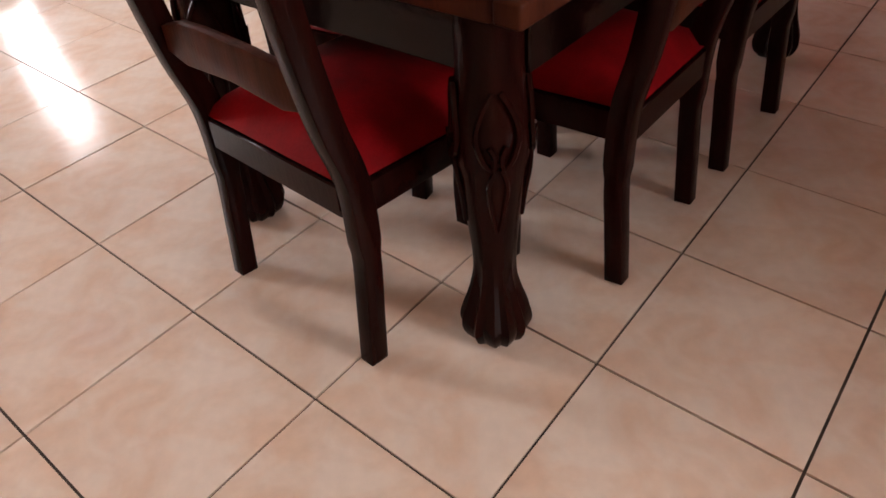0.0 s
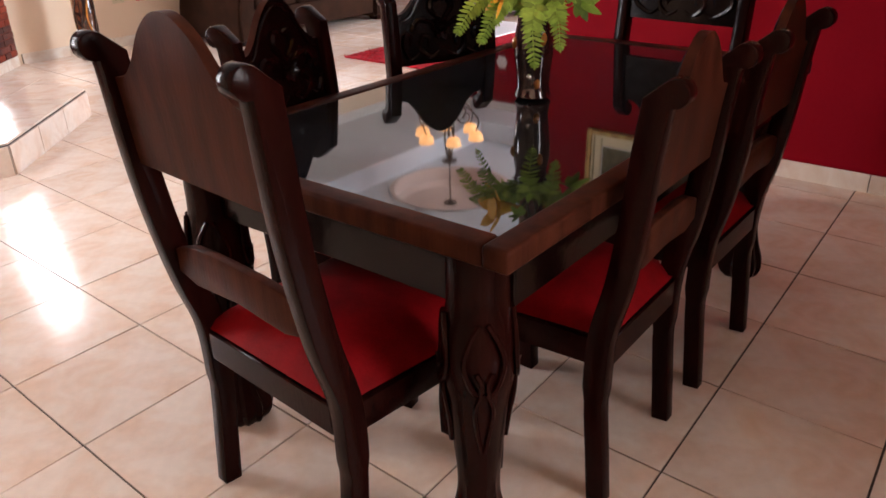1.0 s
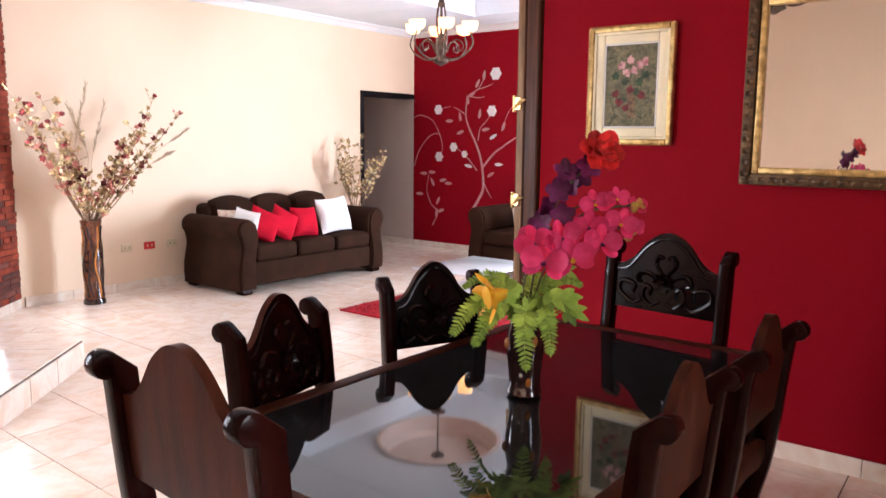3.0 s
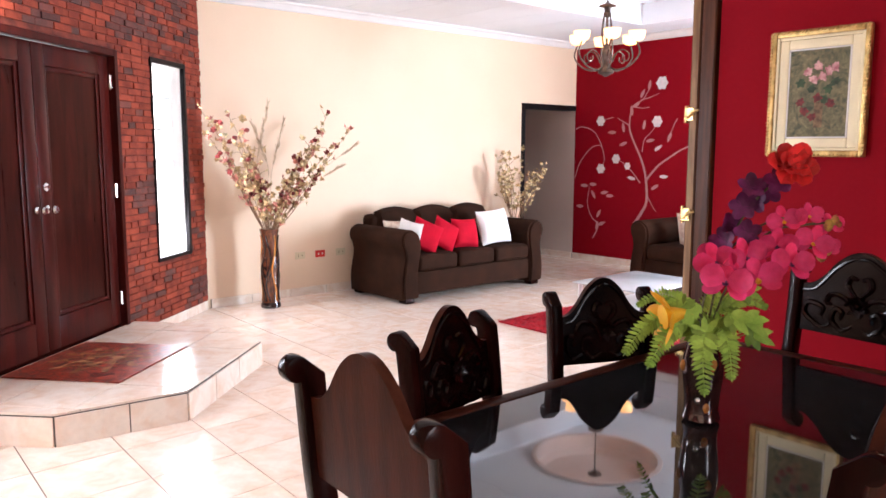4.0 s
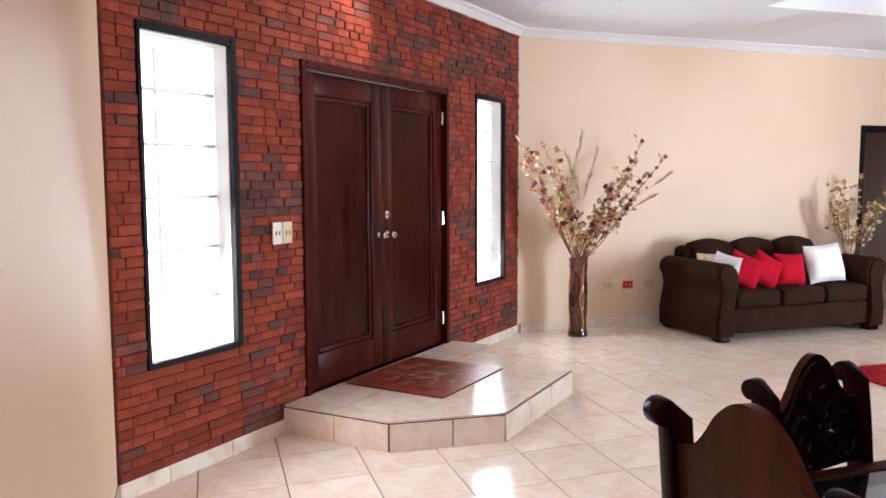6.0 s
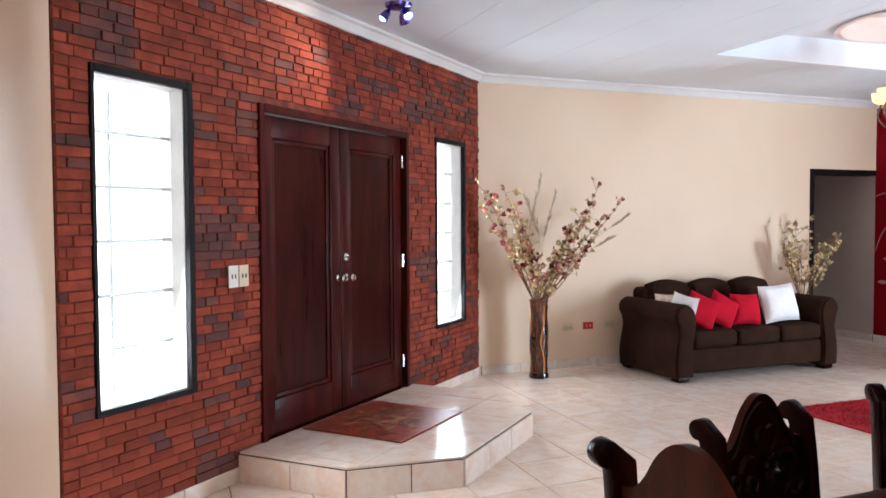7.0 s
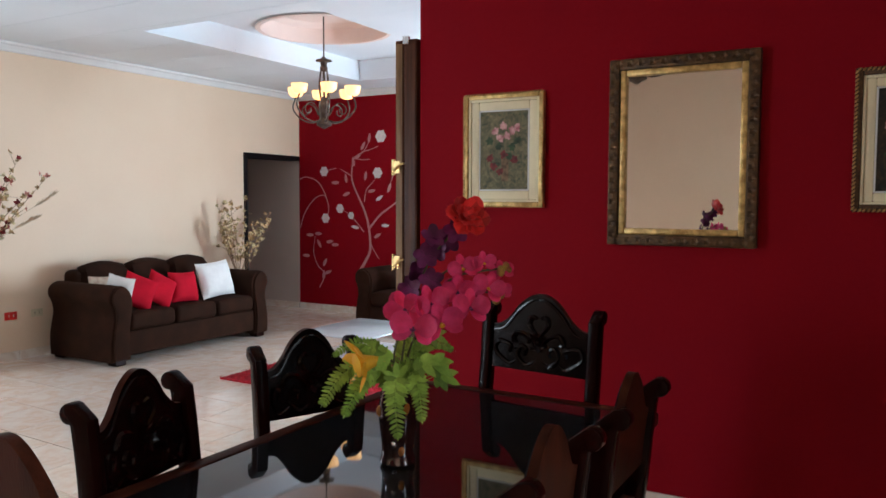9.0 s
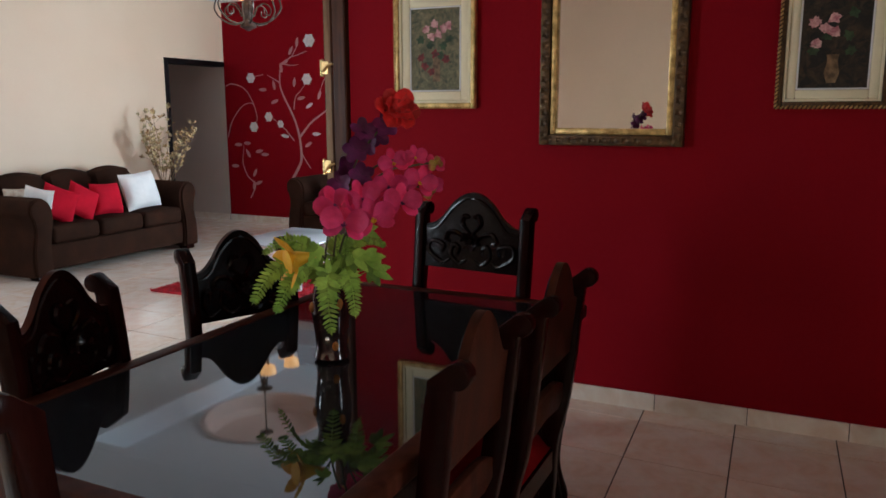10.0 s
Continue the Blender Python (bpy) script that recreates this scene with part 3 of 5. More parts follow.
def slit_window(name, w, cols):
    u0, u1, z0, z1 = w
    win = thing(name, MB, "tall slit window with a dark frame and white bars", "window", "", "structure")
    bm = bmesh.new()
    for a, b, c, d in ((u0 - 0.026, u0 + 0.012, z0 - 0.018, z1 + 0.026), (u1 - 0.012, u1 + 0.010, z0 - 0.018, z1 + 0.026), (u0 + 0.012, u1 - 0.012, z0 - 0.018, z0 + 0.014), (u0 + 0.012, u1 - 0.012, z1 - 0.014, z1 + 0.026)):
        box(bm, a, b, -0.022, 0.014, c, d, 0.003, 1)
    part("window_frame", bm, FRAMEWOOD, win, "dark wooden window frame")
    bm = bmesh.new()
    for a, b, c, d in ((u0 + 0.002, u0 + 0.012, z0 + 0.002, z1 - 0.002), (u1 - 0.012, u1 - 0.002, z0 + 0.002, z1 - 0.002), (u0 + 0.012, u1 - 0.012, z0 + 0.002, z0 + 0.012), (u0 + 0.012, u1 - 0.012, z1 - 0.012, z1 - 0.002)):
        box(bm, a, b, -0.19, -0.024, c, d, 0.002, 1)
    part("reveal", bm, OUTWHITE, win, "white painted reveal")
    n = 6
    for i in range(1, n):
        z = z0 + (z1 - z0) * i / n
        part("glazing_bar", B(u0 + 0.012, u1 - 0.012, -0.136, -0.122, z - 0.009, z + 0.009, 0.002, 1), OUTWHITE, win)
    for i in range(1, cols):
        u = u0 + (u1 - u0) * 0.66
        part("glazing_bar", B(u - 0.010, u + 0.010, -0.152, -0.127, z0 + 0.045, z1 - 0.06, 0.003, 1), OUTWHITE, win)
    pane = part("pane", B(u0 + 0.012, u1 - 0.012, -0.118, -0.114, z0 + 0.012, z1 - 0.012), GLASS, win, smooth=False)
    pane.visible_shadow = False
    return win


slit_window("window_1", W1, 2)
slit_window("window_2", W2, 2)

SZ = 0.17
STEP = [(3.33, 0.0), (3.30, 0.72), (2.84, 1.2), (1.71, 1.18), (1.28, 0.72), (1.28, 0.0)]


def clip(poly, axis, value, keep_less):
    out = []
    for i, p in enumerate(poly):
        q = poly[(i + 1) % len(poly)]
        a, b = p[axis] - value, q[axis] - value
        if keep_less:
            a, b = -a, -b
        if a >= 0:
            out.append(p)
        if a * b < 0:
            t = a / (a - b)
            out.append((p[0] + (q[0] - p[0]) * t, p[1] + (q[1] - p[1]) * t))
    return out


step = tagged(part("entrance_step", prism(bmesh.new(), [(u, v - 0.001) for u, v in STEP], -0.005, SZ - 0.012, "xy"), GROUT, smooth=False),
              "half-octagonal entrance step clad in glossy beige tiles", "step", "", "structure")
step.matrix_basis = MB
inset = [(2.28 + (u - 2.28) * 0.996, max(0.002, v * 0.996)) for u, v in STEP]
us = [1.0, 1.53, 1.95, 2.37, 2.79, 3.21, 3.7]
vs_ = [-0.1, 0.34, 0.76, 1.3]
for a, b in zip(us, us[1:]):
    for c, d in zip(vs_, vs_[1:]):
        poly = clip(clip(clip(clip(inset, 0, a + 0.003, False), 0, b - 0.003, True), 1, c + 0.003, False), 1, d - 0.003, True)
        if len(poly) >= 3:
            part("step_tile", prism(bmesh.new(), poly, SZ - 0.011, SZ, "xy"), TILE, step, smooth=False)
for (a, b) in zip(STEP, STEP[1:]):
    a, b = Vector((*a, 0)), Vector((*b, 0))
    d = (b - a).normalized()
    out = Vector((-d.y, d.x, 0))
    if out.dot(Vector((2.3, 0.4, 0)) - a) > 0:
        out = -out
    length, s = (b - a).length, 0.0
    m = Matrix.Translation(a) @ Matrix(((d.x, out.x, 0, 0), (d.y, out.y, 0, 0), (0, 0, 1, 0), (0, 0, 0, 1)))
    while s < length - 0.01:
        e = length if length - s < 0.5 else s + 0.36
        part("riser_tile", B(s + 0.0035, e - 0.0035, 0.0, 0.009, 0.0, SZ - 0.017, m=m), TILE, step, smooth=False)
        s = e

mat = thing("door_mat", MB, "dark red patterned door mat on the entrance step", "door mat")
part("mat_base", B(1.95, 2.78, 0.03, 0.765, SZ + 0.001, SZ + 0.010, 0.003, 1), MATBASE, mat)
bm = bmesh.new()
for r0, r1, lobes in ((0.06, 0.12, 6), (0.17, 0.20, 9)):
    n = 72
    ring = []
    for r in (r0, r1):
        ring.append([bm.verts.new((2.365 + r * (1 + 0.22 * math.cos(lobes * 2 * math.pi * k / n)) * math.cos(2 * math.pi * k / n), 0.4 + r * (1 + 0.22 * math.cos(lobes * 2 * math.pi * k / n)) * math.sin(2 * math.pi * k / n), SZ + 0.0125)) for k in range(n)])
    for k in range(n):
        bm.faces.new((ring[0][k], ring[1][k], ring[1][(k + 1) % n], ring[0][(k + 1) % n]))
for k in range(10):
    q = 2 * math.pi * k / 10
    petal(bm, (2.365 + 0.23 * math.cos(q), 0.4 + 0.23 * math.sin(q), SZ + 0.0125), (math.cos(q), math.sin(q), 0), (0, 0, 1), 0.085, 0.05, 0.0)
part("pattern", bm, MATGOLD, mat, "faded golden medallion pattern")


def wall_plate(name, m, w, h, mat_, label, category, toggles, group=""):
    t = thing(name, m, label, category, group)
    part("plate", B(-w / 2, w / 2, 0.0, 0.008, -h / 2, h / 2, 0.003, 2), mat_, t)
    for dx, dz, tw, th, mm in toggles:
        part("slot" if mm is DARKSLOT else "toggle", B(dx - tw / 2, dx + tw / 2, 0.0082, 0.0105 if mm is DARKSLOT else 0.016, dz - th / 2, dz + th / 2, 0.001, 1), mm, t)
    return t


for u, mm, n in ((3.385, PLASTIC_W, "white"), (3.30, PLASTIC_B, "ivory")):
    wall_plate("light_switch", MB @ Matrix.Translation((u, 0.024, 1.185)), 0.078, 0.125, mm, n + " plastic double light switch on the brick wall", "light switch",
               [(-0.014, 0, 0.010, 0.024, DARKSLOT), (0.014, 0, 0.010, 0.024, DARKSLOT)], "switches by the front door")
for yy, mm, n in ((3.80, PLASTIC_B, "ivory"), (4.035, PLASTIC_R, "red"), (4.285, PLASTIC_B, "ivory")):
    wall_plate("wall_socket", Matrix.Translation((XW, yy, 0.415)) @ Matrix.Rotation(radians(-90), 4, "Z"), 0.115, 0.072, mm, n + " wall socket low on the cream wall", "socket",
               [(-0.022, 0, 0.007, 0.022, PLASTIC_W), (0.022, 0, 0.007, 0.022, PLASTIC_W)] if n == "red" else [(-0.022, 0, 0.005, 0.02, DARKSLOT), (0.022, 0, 0.005, 0.02, DARKSLOT)], "sockets on the cream wall")

# outside, past the slit windows: a forecourt and a glowing panel for its daylight
structure("ground", B(-60, 40, -60, 60, -0.3, -0.13), PATIO, "pale concrete forecourt")
OUT = bpy.data.materials.new("glowing_outdoors")
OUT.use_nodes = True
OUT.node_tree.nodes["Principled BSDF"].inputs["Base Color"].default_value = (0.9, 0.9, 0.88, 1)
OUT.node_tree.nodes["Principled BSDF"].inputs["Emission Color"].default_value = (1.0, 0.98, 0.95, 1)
# emission on this added panel stands in for the outdoor glare
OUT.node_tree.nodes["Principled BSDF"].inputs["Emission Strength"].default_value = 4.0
structure("backdrop", B(-4, 9, -1.5, -1.4, -0.13, 6.0, m=MB), OUT, "glowing panel standing in for the glare of the forecourt")
# ---- dining room ----


def post_outline(zt, rake):
    """Side view of a rear post: foot kicked back, waist forward, raked top with a rolled end."""
    line = spline([(-0.040, 0.0), (-0.030, 0.12), (-0.018, 0.27), (-0.022, 0.43), (-rake * 0.27 - 0.024, 0.56), (-rake * 0.60 - 0.012, 0.70), (-rake * 0.86, 0.84), (-rake, zt - 0.045)], 5)
    front, back = [], []
    for i, p in enumerate(line):
        d = (line[min(i + 1, len(line) - 1)] - line[max(i - 1, 0)]).normalized()
        s = Vector((-d.y, d.x))
        h = 0.027 if p.y > 0.3 else 0.022
        front.append(p - s * h)
        back.append(p + s * h)
    c = Vector((-rake - 0.032, zt - 0.028))
    curl = [c + 0.027 * Vector((math.cos(a), math.sin(a))) for a in [radians(60 + 220 * k / 9) for k in range(10)]]
    pts = front + curl + back[:-1][::-1]
    return [(p[0], p[1]) for p in pts]


def dining_chair(m, w, zt, rake, depth, label, group):
    ch = thing("dining_chair", m, label, "chair", group)
    out = post_outline(zt, rake)
    yb = -0.035
    for sx in (-1, 1):
        x = sx * w / 2
        part("rear_post", prism(bmesh.new(), out, x - 0.021, x + 0.021, "yz", 0.005), WOOD, ch)
    # back panel with its crowned top, following the rake
    z0, zs, zc = zt - 0.252, zt - 0.085, zt + 0.046
    hw = w / 2 - 0.022
    top = spline([(-hw, zs), (-hw * 0.82, zs + 0.007), (-hw * 0.62, zs + 0.038), (-hw * 0.42, zs + 0.088), (-hw * 0.2, zc - 0.010), (0, zc), (hw * 0.2, zc - 0.010), (hw * 0.42, zs + 0.088), (hw * 0.62, zs + 0.038), (hw * 0.82, zs + 0.007), (hw, zs)], 4)
    n = len(top)

    def lean(z):
        zz = [0.43, 0.56, 0.70, 0.84, zt - 0.045, zt + 0.2]
        yy = [-0.022, -rake * 0.27 - 0.024, -rake * 0.60 - 0.012, -rake * 0.86, -rake, -rake * 1.08]
        return float(np.interp(z, zz, yy))
    bm = bmesh.new()
    rows = 7
    grid = {}
    for side, off in ((0, 0.011), (1, -0.011)):
        for i, p in enumerate(top):
            for j in range(rows):
                z = z0 + (p[1] - z0) * j / (rows - 1)
                grid[side, i, j] = bm.verts.new((p[0], lean(z) + off, z))
    for i in range(n - 1):
        for j in range(rows - 1):
            bm.faces.new((grid[0, i, j], grid[0, i + 1, j], grid[0, i + 1, j + 1], grid[0, i, j + 1]))
            bm.faces.new((grid[1, i, j], grid[1, i, j + 1], grid[1, i + 1, j + 1], grid[1, i + 1, j]))
        bm.faces.new((grid[0, i, rows - 1], grid[0, i + 1, rows - 1], grid[1, i + 1, rows - 1], grid[1, i, rows - 1]))
        bm.faces.new((grid[0, i, 0], grid[1, i, 0], grid[1, i + 1, 0], grid[0, i + 1, 0]))
    for i in (0, n - 1):
        for j in range(rows - 1):
            bm.faces.new((grid[0, i, j], grid[0, i, j + 1], grid[1, i, j + 1], grid[1, i, j]))
    bmesh.ops.recalc_face_normals(bm, faces=bm.faces)
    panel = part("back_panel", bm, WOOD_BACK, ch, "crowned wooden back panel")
    panel.data.materials.append(LACQUER_AND_SHADE)
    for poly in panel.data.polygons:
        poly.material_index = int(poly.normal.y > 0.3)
    # carved scrolls on the front of the panel
    bm = bmesh.new()

    def carve(pts, r):
        q = spline([(x, 0, z) for x, z in pts], 4)
        tube(bm, [Vector((p.x, lean(p.z) + 0.013, p.z)) for p in q], [r * (0.5 + 0.6 * math.sin(math.pi * (k + 0.5) / len(q))) for k in range(len(q))], 6)
    zm = (z0 + zs) / 2 + 0.03
    for s in (-1, 1):
        carve([(s * 0.015, zm - 0.075), (s * 0.05, zm - 0.09), (s * 0.085, zm - 0.06), (s * 0.075, zm - 0.02), (s * 0.05, zm - 0.03), (s * 0.055, zm - 0.055)], 0.009)
        carve([(s * 0.09, zm - 0.075), (s * 0.125, zm - 0.09), (s * hw * 0.9, zm - 0.05), (s * hw * 0.84, zm - 0.01), (s * 0.12, zm - 0.02), (s * 0.125, zm - 0.05)], 0.009)
        carve([(s * 0.01, zm - 0.02), (s * 0.045, zm + 0.02), (s * 0.09, zm + 0.03), (s * 0.11, zm + 0.0), (s * 0.09, zm - 0.005)], 0.009)
        carve([(s * 0.01, zm + 0.03), (s * 0.04, zm + 0.065), (s * 0.03, zm + 0.095), (s * 0.008, zm + 0.09)], 0.010)
        carve([(s * hw * 0.95, zs - 0.02), (s * hw * 0.72, zs - 0.008), (s * hw * 0.42, zs + 0.065), (s * hw * 0.16, zc - 0.028), (0, zc - 0.022)], 0.006)
    for k in range(7):
        q = 2 * math.pi * k / 7
        petal(bm, (0.012 * math.cos(q), lean(zm) + 0.012, zm + 0.012 * math.sin(q)), (math.cos(q), 0.35, math.sin(q)), (0, 1, 0), 0.032, 0.024, 0.3)
    ball(bm, (0, lean(zm) + 0.014, zm), 0.014, 1)
    part("carving", bm, LACQUER_AND_SHADE, panel, "carved leaf and scroll relief")
    # shaped lower cross rail
    zr = 0.615
    bm = bmesh.new()
    low = [(-hw, zr - 0.025), (-hw * 0.7, zr - 0.04), (0, zr - 0.03), (hw * 0.7, zr - 0.04), (hw, zr - 0.025)]
    high = [(hw, zr + 0.025), (hw * 0.7, zr + 0.045), (hw * 0.35, zr + 0.05), (-hw * 0.35, zr + 0.05), (-hw * 0.7, zr + 0.045), (-hw, zr + 0.025)]
    yr = lean(zr)
    prism(bm, low + high, yr - 0.011, yr + 0.011, "xz", 0.004)
    part("cross_rail", bm, WOOD_BACK, ch)
    # seat: rails, cushion
    d0, d1, fw = 0.0, depth, w / 2 + 0.03
    bm = bmesh.new()
    box(bm, -w / 2 + 0.024, w / 2 - 0.024, -0.042, -0.016, 0.355, 0.425, 0.003, 1)
    part("rear_rail", bm, WOOD, ch)
    for s in (-1, 1):
        bm = bmesh.new()
        prism(bm, [(s * (w / 2 + 0.012), 0.0), (s * (w / 2 - 0.012), 0.0), (s * (fw - 0.024), depth - 0.02), (s * fw, depth - 0.02)], 0.36, 0.425, "xy", 0.003)
        part("side_rail", bm, WOOD, ch)
    part("front_rail", B(-fw + 0.02, fw - 0.02, depth - 0.045, depth - 0.018, 0.36, 0.425, 0.003, 1), WOOD, ch)
    bm = bmesh.new()
    nx, ny = 12, 12
    cg = {}
    for i in range(nx + 1):
        for j in range(ny + 1):
            a, b = i / nx * 2 - 1, j / ny
            half = (w / 2 - 0.006) + (fw - w / 2) * b
            x, yy = a * half, -0.034 + b * (depth + 0.016)
            e = max(abs(a), abs(2 * b - 1))
            dome = 0.062 * (1 - e ** 5) + 0.018 * (1 - a * a) * (1 - (2 * b - 1) ** 2)
            cg[i, j] = bm.verts.new((x, yy, 0.428 + dome))
    for i in range(nx):
        for j in range(ny):
            bm.faces.new((cg[i, j], cg[i + 1, j], cg[i + 1, j + 1], cg[i, j + 1]))
    bmesh.ops.recalc_face_normals(bm, faces=bm.faces)
    bmesh.ops.solidify(bm, geom=bm.faces[:], thickness=0.004)
    part("seat_cushion", bm, VELVET, ch, "red velvet seat cushion")
    for s in (-1, 1):
        bm = bmesh.new()
        line = spline([(0.0, 0.0), (0.004, 0.12), (-0.008, 0.25), (-0.004, 0.362)], 4)
        pts = [(p[0] + depth - 0.042 - 0.022, p[1]) for p in line] + [(p[0] + depth - 0.042 + 0.022, p[1]) for p in line][::-1]
        prism(bm, pts, s * (fw - 0.024) - 0.022, s * (fw - 0.024) + 0.022, "yz", 0.004)
        part("front_leg", bm, WOOD, ch)
    return ch


HEAD_L = "dark mahogany head chair with red velvet seat and carved crowned back"
SIDE_L = "dark mahogany side chair with red velvet seat and carved crowned back"
G = "chairs round the dining table"
TCX, TCY = -1.06, 1.65
TX_0, TX_1, TY_0, TY_1, TZ = -1.57, -0.578, 0.845, 2.58, 0.765
head_chair = dining_chair(pose(-1.072, 0.75, 0, 0, 0, -4), 0.458, 1.085, 0.122, 0.44, HEAD_L, G)
copy_thing(head_chair, pose(-1.072, 2.56, 0, 0, 0, 174))
side_chair = dining_chair(pose(-0.598, 1.385, 0, 0, 0, 91), 0.37, 0.992, 0.096, 0.42, SIDE_L, G)
copy_thing(side_chair, pose(-0.592, 1.942, 0, 0, 0, 90))
copy_thing(side_chair, pose(-1.553, 1.326, 0, 0, 0, -79))
copy_thing(side_chair, pose(-1.585, 2.003, 0, 0, 0, -114))

table = thing("dining_table", Matrix(), "dark mahogany dining table with smoked glass inset and carved legs", "table")
bm = bmesh.new()
bw = 0.055
for a, b, c, d in ((TX_0, TX_0 + bw, TY_0, TY_1), (TX_1 - bw, TX_1, TY_0, TY_1), (TX_0 + bw, TX_1 - bw, TY_0, TY_0 + bw), (TX_0 + bw, TX_1 - bw, TY_1 - bw, TY_1)):
    box(bm, a, b, c, d, TZ - 0.045, TZ, 0.008, 3)
part("tabletop_border", bm, WOOD_BACK, table, "moulded mahogany border")
part("tabletop_glass", B(TX_0 + bw - 0.004, TX_1 - bw + 0.004, TY_0 + bw - 0.004, TY_1 - bw + 0.004, TZ - 0.03, TZ - 0.0035), BLACKGLASS, table, "smoked reflecting glass", smooth=False)
# apron: the shade under the tabletop is put into a near-black colour
for a, b, c, d in ((TX_0 + 0.05, TX_0 + 0.075, TY_0 + 0.1, TY_1 - 0.1), (TX_1 - 0.075, TX_1 - 0.05, TY_0 + 0.1, TY_1 - 0.1), (TX_0 + 0.1, TX_1 - 0.1, TY_0 + 0.05, TY_0 + 0.075), (TX_0 + 0.1, TX_1 - 0.1, TY_1 - 0.075, TY_1 - 0.05)):
    part("apron", B(a, b, c, d, TZ - 0.165, TZ - 0.046, 0.004, 1), LACQUER_AND_SHADE, table)
LEGR = [(0.052, 0.728), (0.054, 0.69), (0.055, 0.62), (0.062, 0.575), (0.070, 0.53), (0.069, 0.47), (0.060, 0.40), (0.050, 0.31), (0.042, 0.22), (0.042, 0.17), (0.052, 0.12), (0.067, 0.07), (0.070, 0.04), (0.060, 0.012), (0.048, 0.0)]


def table_leg(x, y):
    bm = bmesh.new()
    n = 32
    rings = []
    prof = spline([(r, z, 0) for r, z in LEGR], 3)
    for p in prof:
        r, z = p.x, p.y
        ring = []
        flute = max(0.0, min(1.0, (0.26 - z) / 0.12))
        sq = 0.55 if z > 0.6 else 0.3
        for k in range(n):
            q = 2 * math.pi * k / n
            c, s = math.cos(q), math.sin(q)
            k4 = (abs(c) ** 4 + abs(s) ** 4) ** -0.25
            rr = r * (1 + sq * (k4 - 1)) * (1 + 0.085 * flute * math.cos(12 * q)) * 0.98
            ring.append(bm.verts.new((x + rr * c, y + rr * s, z)))
        rings.append(ring)
    for a, b in zip(rings, rings[1:]):
        for k in range(n):
            bm.faces.new((a[k], a[(k + 1) % n], b[(k + 1) % n], b[k]))
    bm.faces.new(rings[0])
    bm.faces.new(rings[-1][::-1])
    bmesh.ops.recalc_face_normals(bm, faces=bm.faces)
    leg = part("leg", bm, WOOD, table, "cabriole leg with fluted claw foot")
    bm = bmesh.new()
    for q0 in (45, 135, 225, 315):
        for s in (-1, 1):
            pts = []
            for dz, dq, rr in ((0.60, 6, 0.064), (0.565, 22, 0.070), (0.52, 30, 0.075), (0.475, 20, 0.074), (0.46, 8, 0.073), (0.485, 5, 0.074), (0.505, 12, 0.075)):
                q = radians(q0 + s * dq)
                pts.append((x + rr * math.cos(q), y + rr * math.sin(q), dz))
            tube(bm, spline(pts, 3), 0.006, 6)
            pts = []
            for dz, dq, rr in ((0.46, 4, 0.071), (0.42, 14, 0.068), (0.37, 12, 0.060), (0.31, 3, 0.054)):
                q = radians(q0 + s * dq)
                pts.append((x + rr * math.cos(q), y + rr * math.sin(q), dz))
            tube(bm, spline(pts, 3), 0.005, 6)
    part("leaf_carving", bm, WOOD, leg, "carved acanthus relief")


for x in (TX_0 + 0.105, TX_1 - 0.105):
    for y in (TY_0 + 0.062, TY_1 - 0.075):
        table_leg(x, y)

# ---- bouquet on the table ----
rnd = random.Random(4)
VX, VY = -1.075, 1.705
fv = thing("flower_vase", pose(VX, VY, TZ), "dark glossy vase with amber drops on the dining table", "vase")
bm = bmesh.new()
lathe(bm, [(0.046, 0.001), (0.050, 0.006), (0.043, 0.03), (0.046, 0.07), (0.052, 0.12), (0.051, 0.17), (0.044, 0.205), (0.048, 0.235), (0.044, 0.235), (0.038, 0.205)], 28, caps=False)
part("vase_body", bm, TABLEVASE, fv)
for k in range(9):
    q, z = rnd.uniform(0, 6.28), rnd.uniform(0.03, 0.19)
    r = float(np.interp(z, [0.03, 0.07, 0.11, 0.15, 0.18, 0.2], [0.040, 0.045, 0.054, 0.050, 0.040, 0.044]))
    bm = bmesh.new()
    ball(bm, (r * math.cos(q), r * math.sin(q), z), rnd.uniform(0.006, 0.011), 2, (1, 1, 1.6))
    part("amber_drop", bm, AMBER if k % 3 else CHROME, fv)

RT = Vector((0.76, 0.65, 0))     # across the camera's view
FW = Vector((-0.65, 0.76, 0))
bq = thing("bouquet", pose(VX, VY, TZ), "artificial bouquet of magenta orchids, ferns and a yellow lily", "flowers")


def at(r, z, f=0.0):
    return RT * r + FW * f + Vector((0, 0, z))


def stem(pts, r=0.003):
    bm = bmesh.new()
    tube(bm, spline(pts, 5), r, 6)
    part("stem", bm, STEM, bq)
    return spline(pts, 5)


